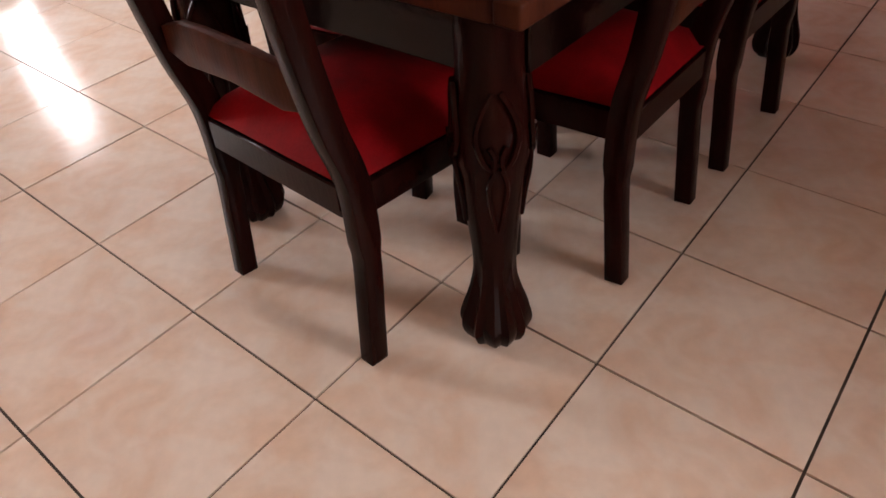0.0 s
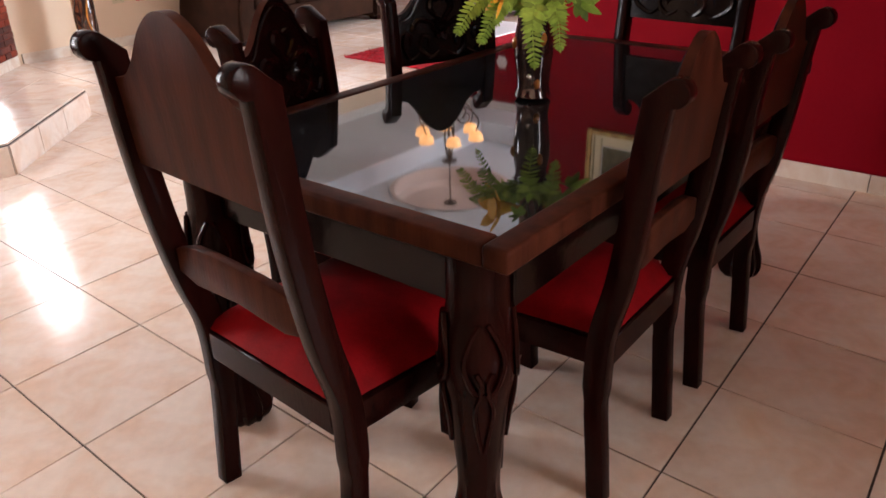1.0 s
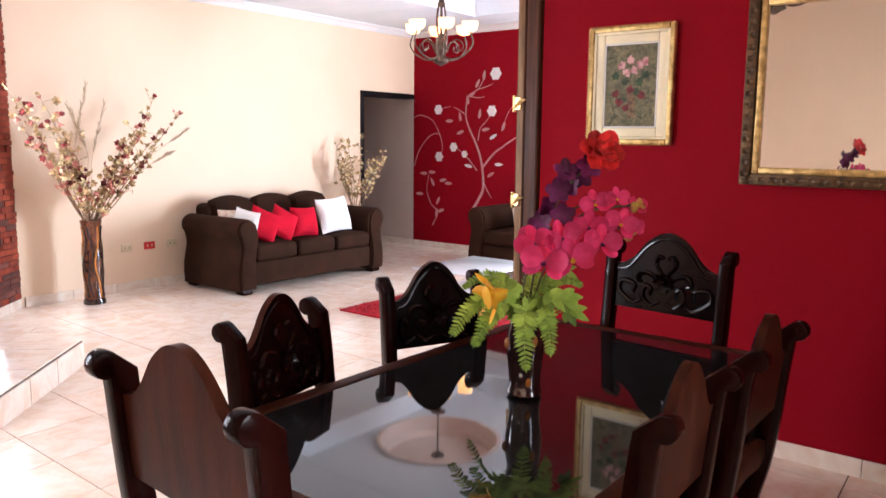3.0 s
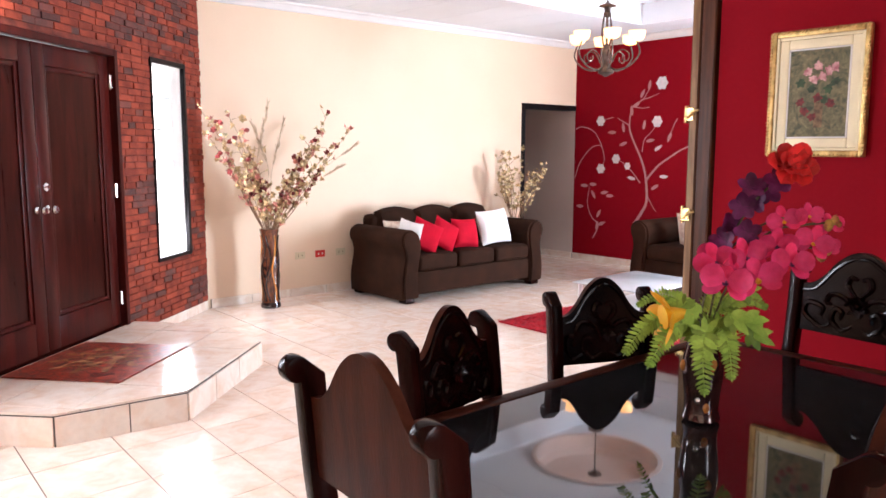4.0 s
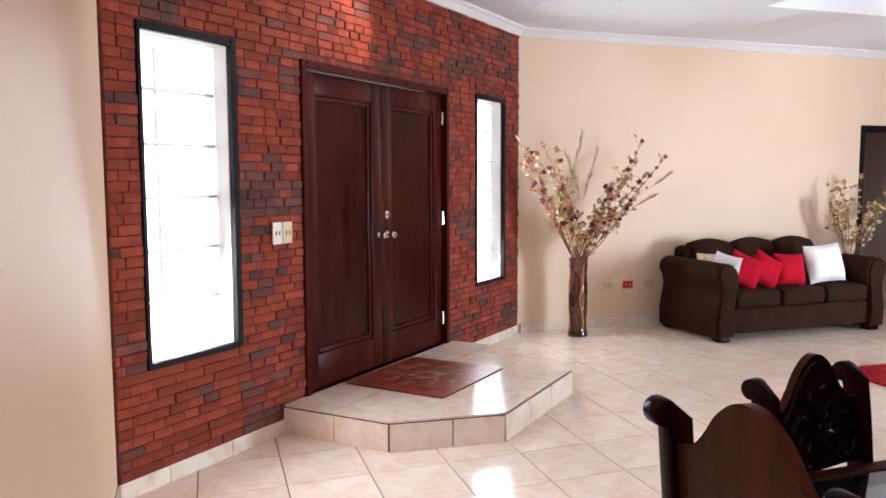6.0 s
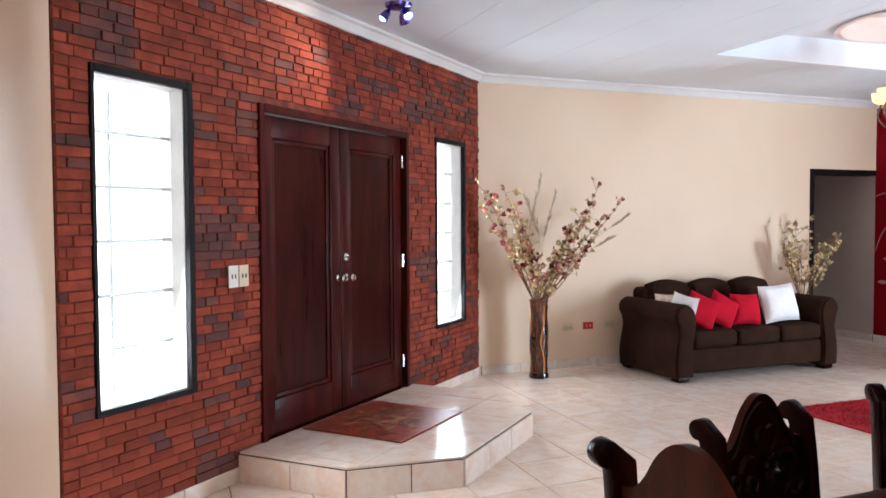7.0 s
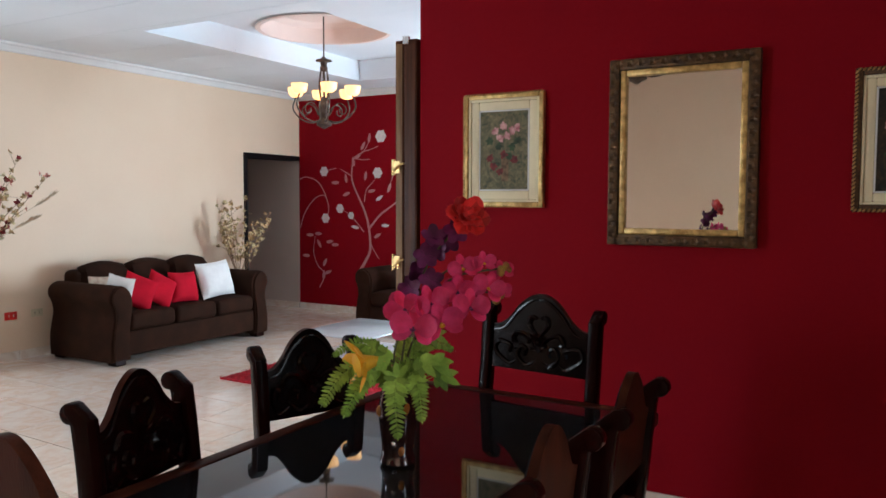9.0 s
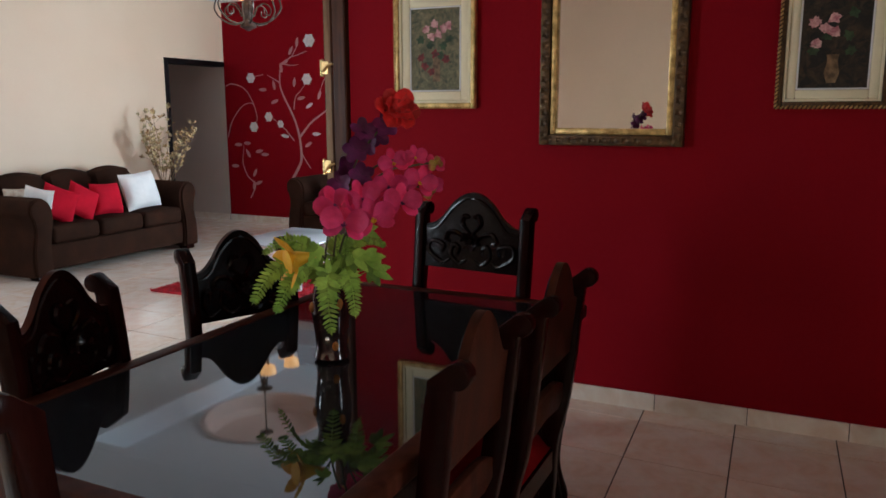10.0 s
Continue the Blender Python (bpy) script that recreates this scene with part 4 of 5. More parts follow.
def round_petal(bm, base, way, normal, length, width, cup=0.25, ruffle=0.0, rings=3, n=12):
    """A broad rounded petal: an oval disc, cupped, its rim softly waved."""
    way = Vector(way).normalized()
    normal = Vector(normal)
    normal = (normal - way * normal.dot(way)).normalized()
    side = way.cross(normal)
    mid = Vector(base) + way * length * 0.52
    last = None
    top = bm.verts.new(mid)
    for k in range(1, rings + 1):
        f = k / rings
        ring = []
        for i in range(n):
            q = 2 * math.pi * i / n
            t = math.cos(q)
            wd = width * (0.5 if t > -0.2 else 0.5 * (1 + (t + 0.2) * 0.75))
            p = mid + way * t * length * 0.5 * f + side * math.sin(q) * wd * f
            p += normal * (cup * length * f * f * 0.45 + ruffle * length * f * math.sin(5 * q + length * 900))
            ring.append(bm.verts.new(p))
        for i in range(n):
            if last is None:
                bm.faces.new((top, ring[i], ring[(i + 1) % n]))
            else:
                bm.faces.new((last[i], ring[i], ring[(i + 1) % n], last[(i + 1) % n]))
        last = ring


def frond(pts, size, n=26):
    """One fern frond: a rib with tapering pairs of narrow leaflets."""
    bm = bmesh.new()
    line = spline(pts, max(2, n // (len(pts) - 1)))
    tube(bm, line, 0.0016, 5)
    m = len(line)
    for i in range(2, m):
        d = (line[i] - line[i - 1]).normalized()
        face = (-FW + Vector((0, 0, 0.6))).normalized()
        side = d.cross(face).normalized()
        t = i / m
        k = size * (1.05 - t) ** 0.6 * min(1, t * 5)
        for s in (-1, 1):
            petal(bm, line[i], side * s + d * 0.55 + face * rnd.uniform(-0.15, 0.25), face, k * rnd.uniform(0.95, 1.25), max(0.008, k * 0.42), rnd.uniform(-0.15, 0.1), 3)
    petal(bm, line[-1], line[-1] - line[-2], (0, 0, 1), 0.014, 0.006, 0)
    part("fern_frond", bm, LEAF, bq, "bright green fern frond")


# ferns: out of the vase, then drooping
for pts, sz in (([(0, .20, 0), (-.08, .29, -.02), (-.16, .25, -.03), (-.205, .185, -.04)], .046), ([(0, .20, 0), (-.06, .27, -.05), (-.115, .23, -.08), (-.15, .17, -.10)], .044),
                ([(0, .20, 0), (-.01, .25, -.06), (-.02, .20, -.10), (-.015, .11, -.115)], .050), ([(0, .20, 0), (.03, .26, -.05), (.045, .22, -.09), (.05, .15, -.11)], .046),
                ([(0, .20, 0), (-.05, .30, .02), (-.11, .33, .03), (-.17, .30, .03)], .034), ([(0, .20, 0), (.05, .30, .0), (.10, .33, .0), (.15, .31, 0)], .034),
                ([(0, .20, 0), (.02, .29, .06), (.06, .31, .12), (.10, .26, .17)], .036), ([(0, .20, 0), (-.05, .28, .06), (-.10, .27, .12), (-.14, .2, .16)], .036)):
    frond([at(*p) for p in pts], sz)
# lobed leaves
for r, z, f, s in ((0.07, 0.285, -0.07, 1.0), (0.115, 0.275, -0.06, 1.1), (0.145, 0.235, -0.04, 1.0), (0.12, 0.345, -0.02, 0.8), (-0.05, 0.31, -0.06, 0.8), (0.08, 0.3, 0.06, 1.0), (-0.06, 0.3, 0.07, 1.0)):
    bm = bmesh.new()
    base = at(r * 0.75, z + 0.015, f * 0.9)
    tube(bm, spline([at(0, 0.2), at(r * 0.4, z - 0.01, f * 0.5), base], 4), 0.0016, 5)
    out = (at(r, z - 0.03, f) - at(r * 0.6, z, f * 0.7)).normalized()
    for a, L in ((-75, 0.036), (-38, 0.05), (0, 0.062), (38, 0.05), (75, 0.036)):
        way = Matrix.Rotation(radians(a), 3, FW) @ out
        petal(bm, base, way + Vector((0, 0, rnd.uniform(-0.15, 0.1))), -FW + Vector((0, 0, 0.6)), L * s * 1.05, 0.025 * s, rnd.uniform(-0.2, 0.15), 4)
    part("leaf", bm, LEAF, bq)
# yellow lily
mouth, throat = at(-0.118, 0.29, -0.07), at(-0.035, 0.303, -0.045)
stem([at(0, 0.19), at(-0.005, 0.27, -0.02), throat])
axis = (mouth - throat).normalized()
ax = axis.orthogonal().normalized()
bx = axis.cross(ax)
bm = bmesh.new()
tube(bm, [throat, throat.lerp(mouth, 0.35), throat.lerp(mouth, 0.75), mouth], [0.007, 0.013, 0.024, 0.033], 14)
for k in range(6):
    q = 2 * math.pi * k / 6 + 0.3
    o = ax * math.cos(q) + bx * math.sin(q)
    petal(bm, throat.lerp(mouth, 0.8) + o * 0.024, o * 0.75 + axis * 0.75, axis, 0.056, 0.042, -0.3, 5)
part("lily", bm, YELLOW, bq, "yellow trumpet lily")
# two sprays of orchids
stem([at(0, 0.19), at(-0.01, 0.3), at(0.03, 0.43), at(0.12, 0.52), at(0.205, 0.55)])
stem([at(0, 0.19), at(0.05, 0.36), at(0.14, 0.50), at(0.22, 0.525), at(0.305, 0.535)])
stem([at(0.14, 0.50), at(0.20, 0.475), at(0.285, 0.465)])
for r, z, f, R in ((0.0, 0.385, -0.07, 0.062), (0.075, 0.395, -0.06, 0.06), (0.045, 0.445, -0.05, 0.055), (-0.02, 0.435, -0.05, 0.055), (0.155, 0.43, -0.04, 0.055), (0.125, 0.475, -0.02, 0.05), (0.215, 0.48, -0.01, 0.048), (0.145, 0.535, 0.0, 0.042), (0.205, 0.55, 0.0, 0.034), (0.26, 0.525, 0.01, 0.034), (0.255, 0.465, 0.01, 0.034), (0.06, 0.40, 0.06, 0.055), (0.0, 0.43, 0.06, 0.05), (0.15, 0.47, 0.06, 0.045)):
    bm = bmesh.new()
    c = at(r + 0.035, z, f)
    face = ((-FW if f < 0.05 else FW) + RT * rnd.uniform(-0.5, 0.4) + Vector((0, 0, rnd.uniform(-0.15, 0.35)))).normalized()
    up = Vector((0, 0, 1)) - face * face.z
    up = (Matrix.Rotation(rnd.uniform(-0.4, 0.4), 3, face) @ up).normalized()
    sd = up.cross(face)
    for a in (90, 212, 328):
        w = sd * math.cos(radians(a)) + up * math.sin(radians(a))
        round_petal(bm, c, w + face * 0.12, face, R, R * 0.62, 0.15, 0.015)
    for s in (-1, 1):
        round_petal(bm, c + face * 0.004, sd * s + up * 0.28 + face * 0.15, face, R * 1.08, R * 1.05, 0.28, 0.02)
    orchid = part("orchid", bm, ORCHID, bq, "magenta orchid blossom")
    bm = bmesh.new()
    round_petal(bm, c + face * 0.006, -up * 0.8 + face * 0.8, face, R * 0.30, R * 0.26, 0.5, 0.02)
    ball(bm, c + face * 0.010, R * 0.08, 1, (1, 1, 1))
    part("lip", bm, YELLOW if rnd.random() < 0.6 else PURPLE, orchid, "small coloured orchid lip")
for r, z, s in ((0.305, 0.54, 0.010), (0.29, 0.527, 0.012), (0.278, 0.449, 0.013), (0.292, 0.462, 0.010), (0.265, 0.485, 0.011), (0.315, 0.53, 0.007)):
    bm = bmesh.new()
    ball(bm, at(r, z), s, 2, (1, 1, 1.35))
    part("bud", bm, BUD, bq, "yellow-green flower bud")
# purple blossoms and the scarlet top
stem([at(0, 0.19), at(0.03, 0.40), at(0.09, 0.56), at(0.19, 0.67)])
for r, z in ((0.04, 0.48), (0.087, 0.507), (0.073, 0.575), (0.11, 0.585), (0.145, 0.612), (0.10, 0.62), (0.05, 0.53), (0.16, 0.64)):
    bm = bmesh.new()
    c = at(r, z, rnd.uniform(-0.03, 0.02))
    face = (-FW + RT * rnd.uniform(-0.8, 0.6) + Vector((0, 0, rnd.uniform(-0.2, 0.8)))).normalized()
    a0 = face.orthogonal().normalized()
    for k in range(5):
        w = Matrix.Rotation(2 * math.pi * k / 5 + 0.4, 3, face) @ a0
        round_petal(bm, c, w + face * 0.35, face, 0.040, 0.03, 0.2, 0.03, 2, 10)
    part("purple_blossom", bm, PURPLE, bq, "dark purple blossom")
bm = bmesh.new()
c = at(0.19, 0.675, -0.01)
face = (-FW + RT * 0.1 + Vector((0, 0, 0.45))).normalized()
a0 = face.orthogonal().normalized()
for layer, n, R in ((0, 6, 0.068), (1, 5, 0.052), (2, 4, 0.034)):
    for k in range(n):
        w = Matrix.Rotation(2 * math.pi * k / n + 0.5 * layer + rnd.uniform(-0.15, 0.15), 3, face) @ a0
        round_petal(bm, c + face * 0.006 * layer, w + face * (0.2 + 0.35 * layer), face, R * rnd.uniform(0.9, 1.1), R * 0.8, 0.3, 0.06)
part("scarlet_bloom", bm, SCARLET, bq, "large ruffled scarlet bloom")


# ---- pictures, mirror, screen on the dining wall ----
def framed(name, x0, x1, z0, z1, label, category, widths, mats, depth=0.03, bead=None):
    t = thing(name, pose((x0 + x1) / 2, YP, (z0 + z1) / 2), label, category)
    hx, hz = (x1 - x0) / 2, (z1 - z0) / 2
    y0 = 0.0
    for w, mt, dep, nm in zip(widths, mats, (depth, depth * 0.75, depth * 0.5, depth * 0.45), ("frame", "slip", "mat_board", "inner_mat")):
        bm = bmesh.new()
        for a, b, c, d in ((-hx, -hx + w, -hz, hz), (hx - w, hx, -hz, hz), (-hx + w, hx - w, -hz, -hz + w), (-hx + w, hx - w, hz - w, hz)):
            box(bm, a, b, -dep, -0.001, c, d, min(0.006, w * 0.25), 2)
        part(nm, bm, mt, t)
        hx, hz = hx - w, hz - w
    if bead:
        bm = bmesh.new()
        ox, oz = (x1 - x0) / 2 - 0.006, (z1 - z0) / 2 - 0.006
        for sx, sz, L in ((1, 0, oz), (-1, 0, oz), (0, 1, ox), (0, -1, ox)):
            n = int(2 * L / 0.017)
            for k in range(n):
                s = -L + 2 * L * (k + 0.5) / n
                px, pz = (sx * ox, s) if sx else (s, sz * oz)
                v = bmesh.ops.create_icosphere(bm, subdivisions=1, radius=1)["verts"]
                bmesh.ops.transform(bm, matrix=Matrix.Translation((px, -depth - 0.001, pz)) @ Matrix.Rotation(radians(40), 4, "Y") @ Matrix.Diagonal((0.005, 0.006, 0.011, 1)), verts=v)
        part("rope_moulding", bm, bead, t, "twisted gilt rope edge")
    return t, hx, hz


def dabs(t, name, mat_, spots, y, rr, n=6, size=1.0):
    for x, z in spots:
        bm = bmesh.new()
        for k in range(n):
            q = 2 * math.pi * k / n + rr.uniform(-0.3, 0.3)
            petal(bm, (x, y, z), (math.cos(q), 0, math.sin(q)), (0, -1, 0), size * rr.uniform(0.018, 0.028), 0.018 * size, 0.05, 3)
        part(name, bm, mat_, t)


rp = random.Random(9)
for x0, x1, z0, z1, cv, lab in ((-1.892, -1.432, 1.452, 2.044, CANVAS, "gilt framed still life of pale pink flowers"), (-0.052, 0.378, 1.446, 2.038, CANVAS_DARK, "gilt framed dark still life of pink flowers in a vase")):
    t, hx, hz = framed("painting", x0, x1, z0, z1, lab, "painting", (0.028, 0.014, 0.044, 0.008) if cv is CANVAS else (0.03, 0.012, 0.036, 0.008), (GOLD if cv is CANVAS else DARKGOLD, MAT_CREAM, MAT_CREAM, TRIM), 0.03, GOLD)
    part("canvas", B(-hx, hx, -0.011, -0.002, -hz, hz), cv, t, smooth=False)
    if cv is CANVAS:
        dabs(t, "painted_blossom", PAINT_PINK, [(-0.05, 0.1), (0.0, 0.125), (0.05, 0.1), (0.02, 0.075), (-0.02, 0.065), (0.075, 0.115)], -0.0125, rp, 7, 1.0)
        dabs(t, "painted_blossom", PAINT_RED, [(-0.08, -0.04), (0.06, -0.05), (-0.06, -0.08), (0.0, -0.02), (-0.02, -0.11)], -0.0125, rp)
        dabs(t, "painted_leaf", PAINT_GREEN, [(-0.03, 0.02), (0.05, 0.02), (0.08, 0.05), (-0.08, 0.05), (0.03, -0.03)], -0.0122, rp)
        bm = B(-0.012, 0.028, -0.0125, -0.0115, -0.16, -0.04)
        part("painted_pot", bm, PAINT_OCHRE, t, smooth=False)
    else:
        dabs(t, "painted_blossom", PAINT_PINK, [(-0.08, 0.055), (-0.01, 0.07), (-0.005, 0.015), (-0.07, -0.03), (-0.04, 0.03)], -0.0125, rp, 10, 1.0)
        dabs(t, "painted_leaf", PAINT_GREEN, [(0.05, 0.0), (0.06, -0.06), (-0.08, -0.06), (0.06, 0.09), (-0.03, 0.0)], -0.0122, rp)
        bm = bmesh.new()
        prism(bm, [(-0.022, -0.19), (0.012, -0.19), (0.024, -0.15), (0.014, -0.10), (0.018, -0.075), (-0.028, -0.075), (-0.024, -0.10), (-0.034, -0.15)], -0.0125, -0.0115, "xz")
        part("painted_pot", bm, PAINT_OCHRE, t, smooth=False)

mt, hx, hz = framed("wall_mirror", -1.092, -0.416, 1.278, 2.156, "large wall mirror in an ornate dark gilt frame", "mirror", (0.05, 0.03), (DARKGOLD, GOLD), 0.045)
part("mirror_glass", B(-hx, hx, -0.012, -0.002, -hz, hz), MIRROR, mt, "bevelled mirror glass", smooth=False)
bm = bmesh.new()
fx, fz = (1.092 - 0.416) / 2 - 0.025, (2.156 - 1.278) / 2 - 0.025
for sx, sz, L in ((1, 0, fz), (-1, 0, fz), (0, 1, fx), (0, -1, fx)):
    n = int(2 * L / 0.05)
    for k in range(n):
        s = -L + 2 * L * (k + 0.5) / n
        px, pz = (sx * fx, s) if sx else (s, sz * fz)
        for j in range(5):
            q = 2 * math.pi * j / 5
            petal(bm, (px, -0.045, pz), (math.cos(q), -0.25, math.sin(q)), (0, -1, 0), 0.021, 0.014, 0.2, 2)
part("frame_ornament", bm, DARKGOLD, mt, "embossed leaf ornament")

screen = thing("folding_screen", Matrix(), "folded wooden screen with brass hinges at the wall end", "folding screen")
for i, (x0, x1, y0) in enumerate(((-2.275, -2.19, 3.60), (-2.335, -2.28, 3.605))):
    lf = part("screen_leaf", B(x0, x1, y0, y0 + 0.24, 0.0, 2.375, 0.006, 2), SCREENWOOD, screen)
    # left leaf's edge is coloured lighter for the light that falls on it
    part("leaf_edge", B(x0 + 0.008, x1 - 0.008, y0 - 0.004, y0 - 0.0005, 0.02, 2.355, 0.001, 1), SCREENEDGE_LIT if i else SCREENWOOD, lf)
for z in (0.5, 1.135, 1.672):
    bm = bmesh.new()
    tube(bm, [(-2.345, 3.60, z - 0.045), (-2.345, 3.60, z + 0.045)], 0.011, 10)
    box(bm, -2.341, -2.30, 3.592, 3.5985, z - 0.035, z + 0.035, 0.002, 1)
    tube(bm, [(-2.335, 3.588, z - 0.02), (-2.30, 3.582, z + 0.012), (-2.265, 3.585, z + 0.02)], [0.006, 0.010, 0.006], 8)
    part("hinge", bm, BRASS, screen, "brass hinge")
part("top_bracket", B(-2.27, -2.23, 3.575, 3.5955, 2.345, 2.39, 0.004, 1), CHROME, screen, "small metal bracket")

# ---- sitting room ----


def pillow(parent_name, m, w, h, t, mat_, label):
    th = thing(parent_name, m, label, "cushion", "cushions on the sofa")
    bm = bmesh.new()
    n = 14
    for s in (1, -1):
        g = {}
        for i in range(n + 1):
            for j in range(n + 1):
                a, b = i / n * 2 - 1, j / n * 2 - 1
                pin = 1 - 0.07 * (1 - a * a) * abs(b) ** 3 - 0.0
                pin2 = 1 - 0.07 * (1 - b * b) * abs(a) ** 3
                zz = t / 2 * ((1 - a ** 4) * (1 - b ** 4)) ** 0.55
                g[i, j] = bm.verts.new((a * w / 2 * pin2, s * zz, b * h / 2 * pin))
        for i in range(n):
            for j in range(n):
                bm.faces.new((g[i, j], g[i + 1, j], g[i + 1, j + 1], g[i, j + 1]))
    bmesh.ops.remove_doubles(bm, verts=bm.verts, dist=0.0008)
    bmesh.ops.recalc_face_normals(bm, faces=bm.faces)
    part("cushion_cover", bm, mat_, th)
    return th


def soft(bm, x0, x1, y0, y1, z0, z1, r, puff=0.0, m=None):
    box(bm, x0, x1, y0, y1, z0, z1, r, 4, m)
    return bm


def arm_outline():
    # front view of a flared, rolled arm, outwards to +
    return [(p[0], p[1]) for p in spline([(0.0, 0.04), (0.015, 0.2), (0.0, 0.36), (-0.03, 0.5), (-0.03, 0.6), (0.0, 0.67), (0.07, 0.715), (0.15, 0.71), (0.205, 0.66), (0.21, 0.59), (0.18, 0.53), (0.165, 0.44), (0.185, 0.33), (0.205, 0.2), (0.2, 0.04)], 4)]


def upholstered(name, m, inner, depth, seats, label, category):
    """Seat facing +x, inner width along y, arms outside of it."""
    so = thing(name, m, label, category)
    part("base", soft(bmesh.new(), -depth / 2 + 0.03, depth / 2 - 0.035, -inner / 2 - 0.03, inner / 2 + 0.03, 0.075, 0.30, 0.02), SUEDE, so)
    part("back", soft(bmesh.new(), -depth / 2, -depth / 2 + 0.2, -inner / 2 - 0.05, inner / 2 + 0.05, 0.10, 0.815, 0.06), SUEDE, so)
    for s in (-1, 1):
        bm = bmesh.new()
        pts = [(s * (inner / 2 + p[0]), p[1]) for p in arm_outline()]
        prism(bm, pts, -depth / 2 + 0.02, depth / 2 - 0.012, "yz", 0.02)
        part("arm", bm, SUEDE, so)
        bm = bmesh.new()
        pts = [(s * (inner / 2 + 0.085 + (p[0] - 0.085) * 0.8), 0.40 + (p[1] - 0.40) * 0.95) for p in arm_outline()]
        prism(bm, pts, depth / 2 - 0.014, depth / 2 + 0.012, "yz", 0.008)
        part("arm_front", bm, SUEDE, so)
    w = inner / seats
    for k in range(seats):
        y0 = -inner / 2 + k * w
        bm = soft(bmesh.new(), -depth / 2 + 0.18, depth / 2 + 0.0, y0 + 0.006, y0 + w - 0.006, 0.302, 0.455, 0.045)
        for v in bm.verts:
            if v.co.z > 0.38:
                v.co.z += 0.018 * math.sin(math.pi * (v.co.y - y0) / w) ** 0.7 if 0 < v.co.y - y0 < w else 0
        part("seat_cushion", bm, SUEDE, so)
        bm = bmesh.new()
        n = 12
        for sgn in (1, -1):
            g = {}
            for i in range(n + 1):
                for j in range(n + 1):
                    a, b = i / n * 2 - 1, j / n * 2 - 1
                    crown = 0.045 * math.cos(a * math.pi / 2) if b > 0 else 0
                    zz = 0.095 * ((1 - a ** 6) * (1 - b ** 6)) ** 0.5
                    g[i, j] = bm.verts.new((sgn * zz, a * (w / 2 - 0.004), b * 0.215 + crown * max(0, b)))
            for i in range(n):
                for j in range(n):
                    bm.faces.new((g[i, j], g[i + 1, j], g[i + 1, j + 1], g[i, j + 1]))
        bmesh.ops.remove_doubles(bm, verts=bm.verts, dist=0.0008)
        bmesh.ops.recalc_face_normals(bm, faces=bm.faces)
        bmesh.ops.transform(bm, matrix=Matrix.Translation((-depth / 2 + 0.20, y0 + w / 2, 0.632)) @ Matrix.Rotation(radians(-12), 4, "Y"), verts=bm.verts)
        part("back_cushion", bm, SUEDE, so)
    for sx in (-1, 1):
        for sy in (-1, 1):
            bm = bmesh.new()
            x, y = sx * (depth / 2 - 0.075), sy * (inner / 2 + 0.10)
            prism(bm, [(x - 0.055, y - 0.055), (x + 0.055, y - 0.055), (x + 0.055, y + 0.055), (x - 0.055, y + 0.055)], 0.0, 0.07, "xy", 0.012)
            part("foot", bm, WOOD, so)
    return so


SOX, SOY = -6.21, 5.27
upholstered("sofa", pose(SOX, SOY, 0), 1.56, 0.92, 3, "dark brown suede three-seat sofa with rolled arms", "sofa")
pillow("cushion", pose(-6.14, 4.50, 0.65, -6, 0, 50), 0.26, 0.26, 0.12, PILLOW_BEIGE, "small beige patterned cushion on the sofa")
pillow("cushion", pose(-5.97, 4.53, 0.62, -8, 10, 14), 0.29, 0.34, 0.10, PILLOW_WHITE, "white square cushion leaning on the sofa arm")
pillow("cushion", pose(-5.96, 4.74, 0.62, -16, 24, 62), 0.32, 0.32, 0.12, PILLOW_RED, "bright red square cushion on the sofa")
pillow("cushion", pose(-5.94, 4.97, 0.62, -18, 30, 78), 0.31, 0.31, 0.12, PILLOW_RED, "bright red square cushion tilted on its corner")
pillow("cushion", pose(-5.96, 5.27, 0.615, -16, 3, 88), 0.33, 0.31, 0.13, PILLOW_RED, "bright red square cushion on the sofa")
pillow("cushion", pose(-5.97, 5.70, 0.655, -16, -3, 90), 0.44, 0.38, 0.15, PILLOW_WHITE, "large white square cushion on the sofa")

upholstered("armchair", pose(-4.58, 7.40, 0, 0, 0, -90), 0.62, 0.9, 1, "dark brown suede armchair by the red wall", "armchair")
pillow("cushion", pose(-4.50, 7.28, 0.62, -14, 0, 180), 0.40, 0.38, 0.14, PILLOW_BEIGE, "grey-beige cushion in the armchair")

# shag rug
rug = thing("rug", pose(-3.53, 5.2, 0), "bright red shaggy rug under the coffee table", "rug")
part("rug_base", B(-1.12, 1.12, -0.72, 0.9, 0.001, 0.016, 0.004, 1), RUG, rug)
rr = random.Random(11)
vs, fs = [], []
for _ in range(9000):
    x, y = rr.uniform(-1.12, 1.12), rr.uniform(-0.72, 0.9)
    q, l, h, wd = rr.uniform(0, 6.28), rr.uniform(0.014, 0.03), rr.uniform(0.008, 0.018), 0.007
    dx, dy = math.cos(q), math.sin(q)
    i = len(vs)
    vs += [(x - dy * wd, y + dx * wd, 0.014), (x + dy * wd, y - dx * wd, 0.014), (x + dx * l, y + dy * l, 0.014 + h)]
    fs.append((i, i + 1, i + 2))
me = bpy.data.meshes.new("pile")
me.from_pydata(vs, [], fs)
me.materials.append(RUG)
pile = new("pile", me)
pile.parent = rug
tagged(pile, "loose red pile", kind="stuff")

# glass coffee table; the top's pale colour stands in for a bright reflection
ct = thing("coffee_table", pose(-3.82, 5.34, 0.016), "low coffee table with glass top and steel legs on the rug", "table")
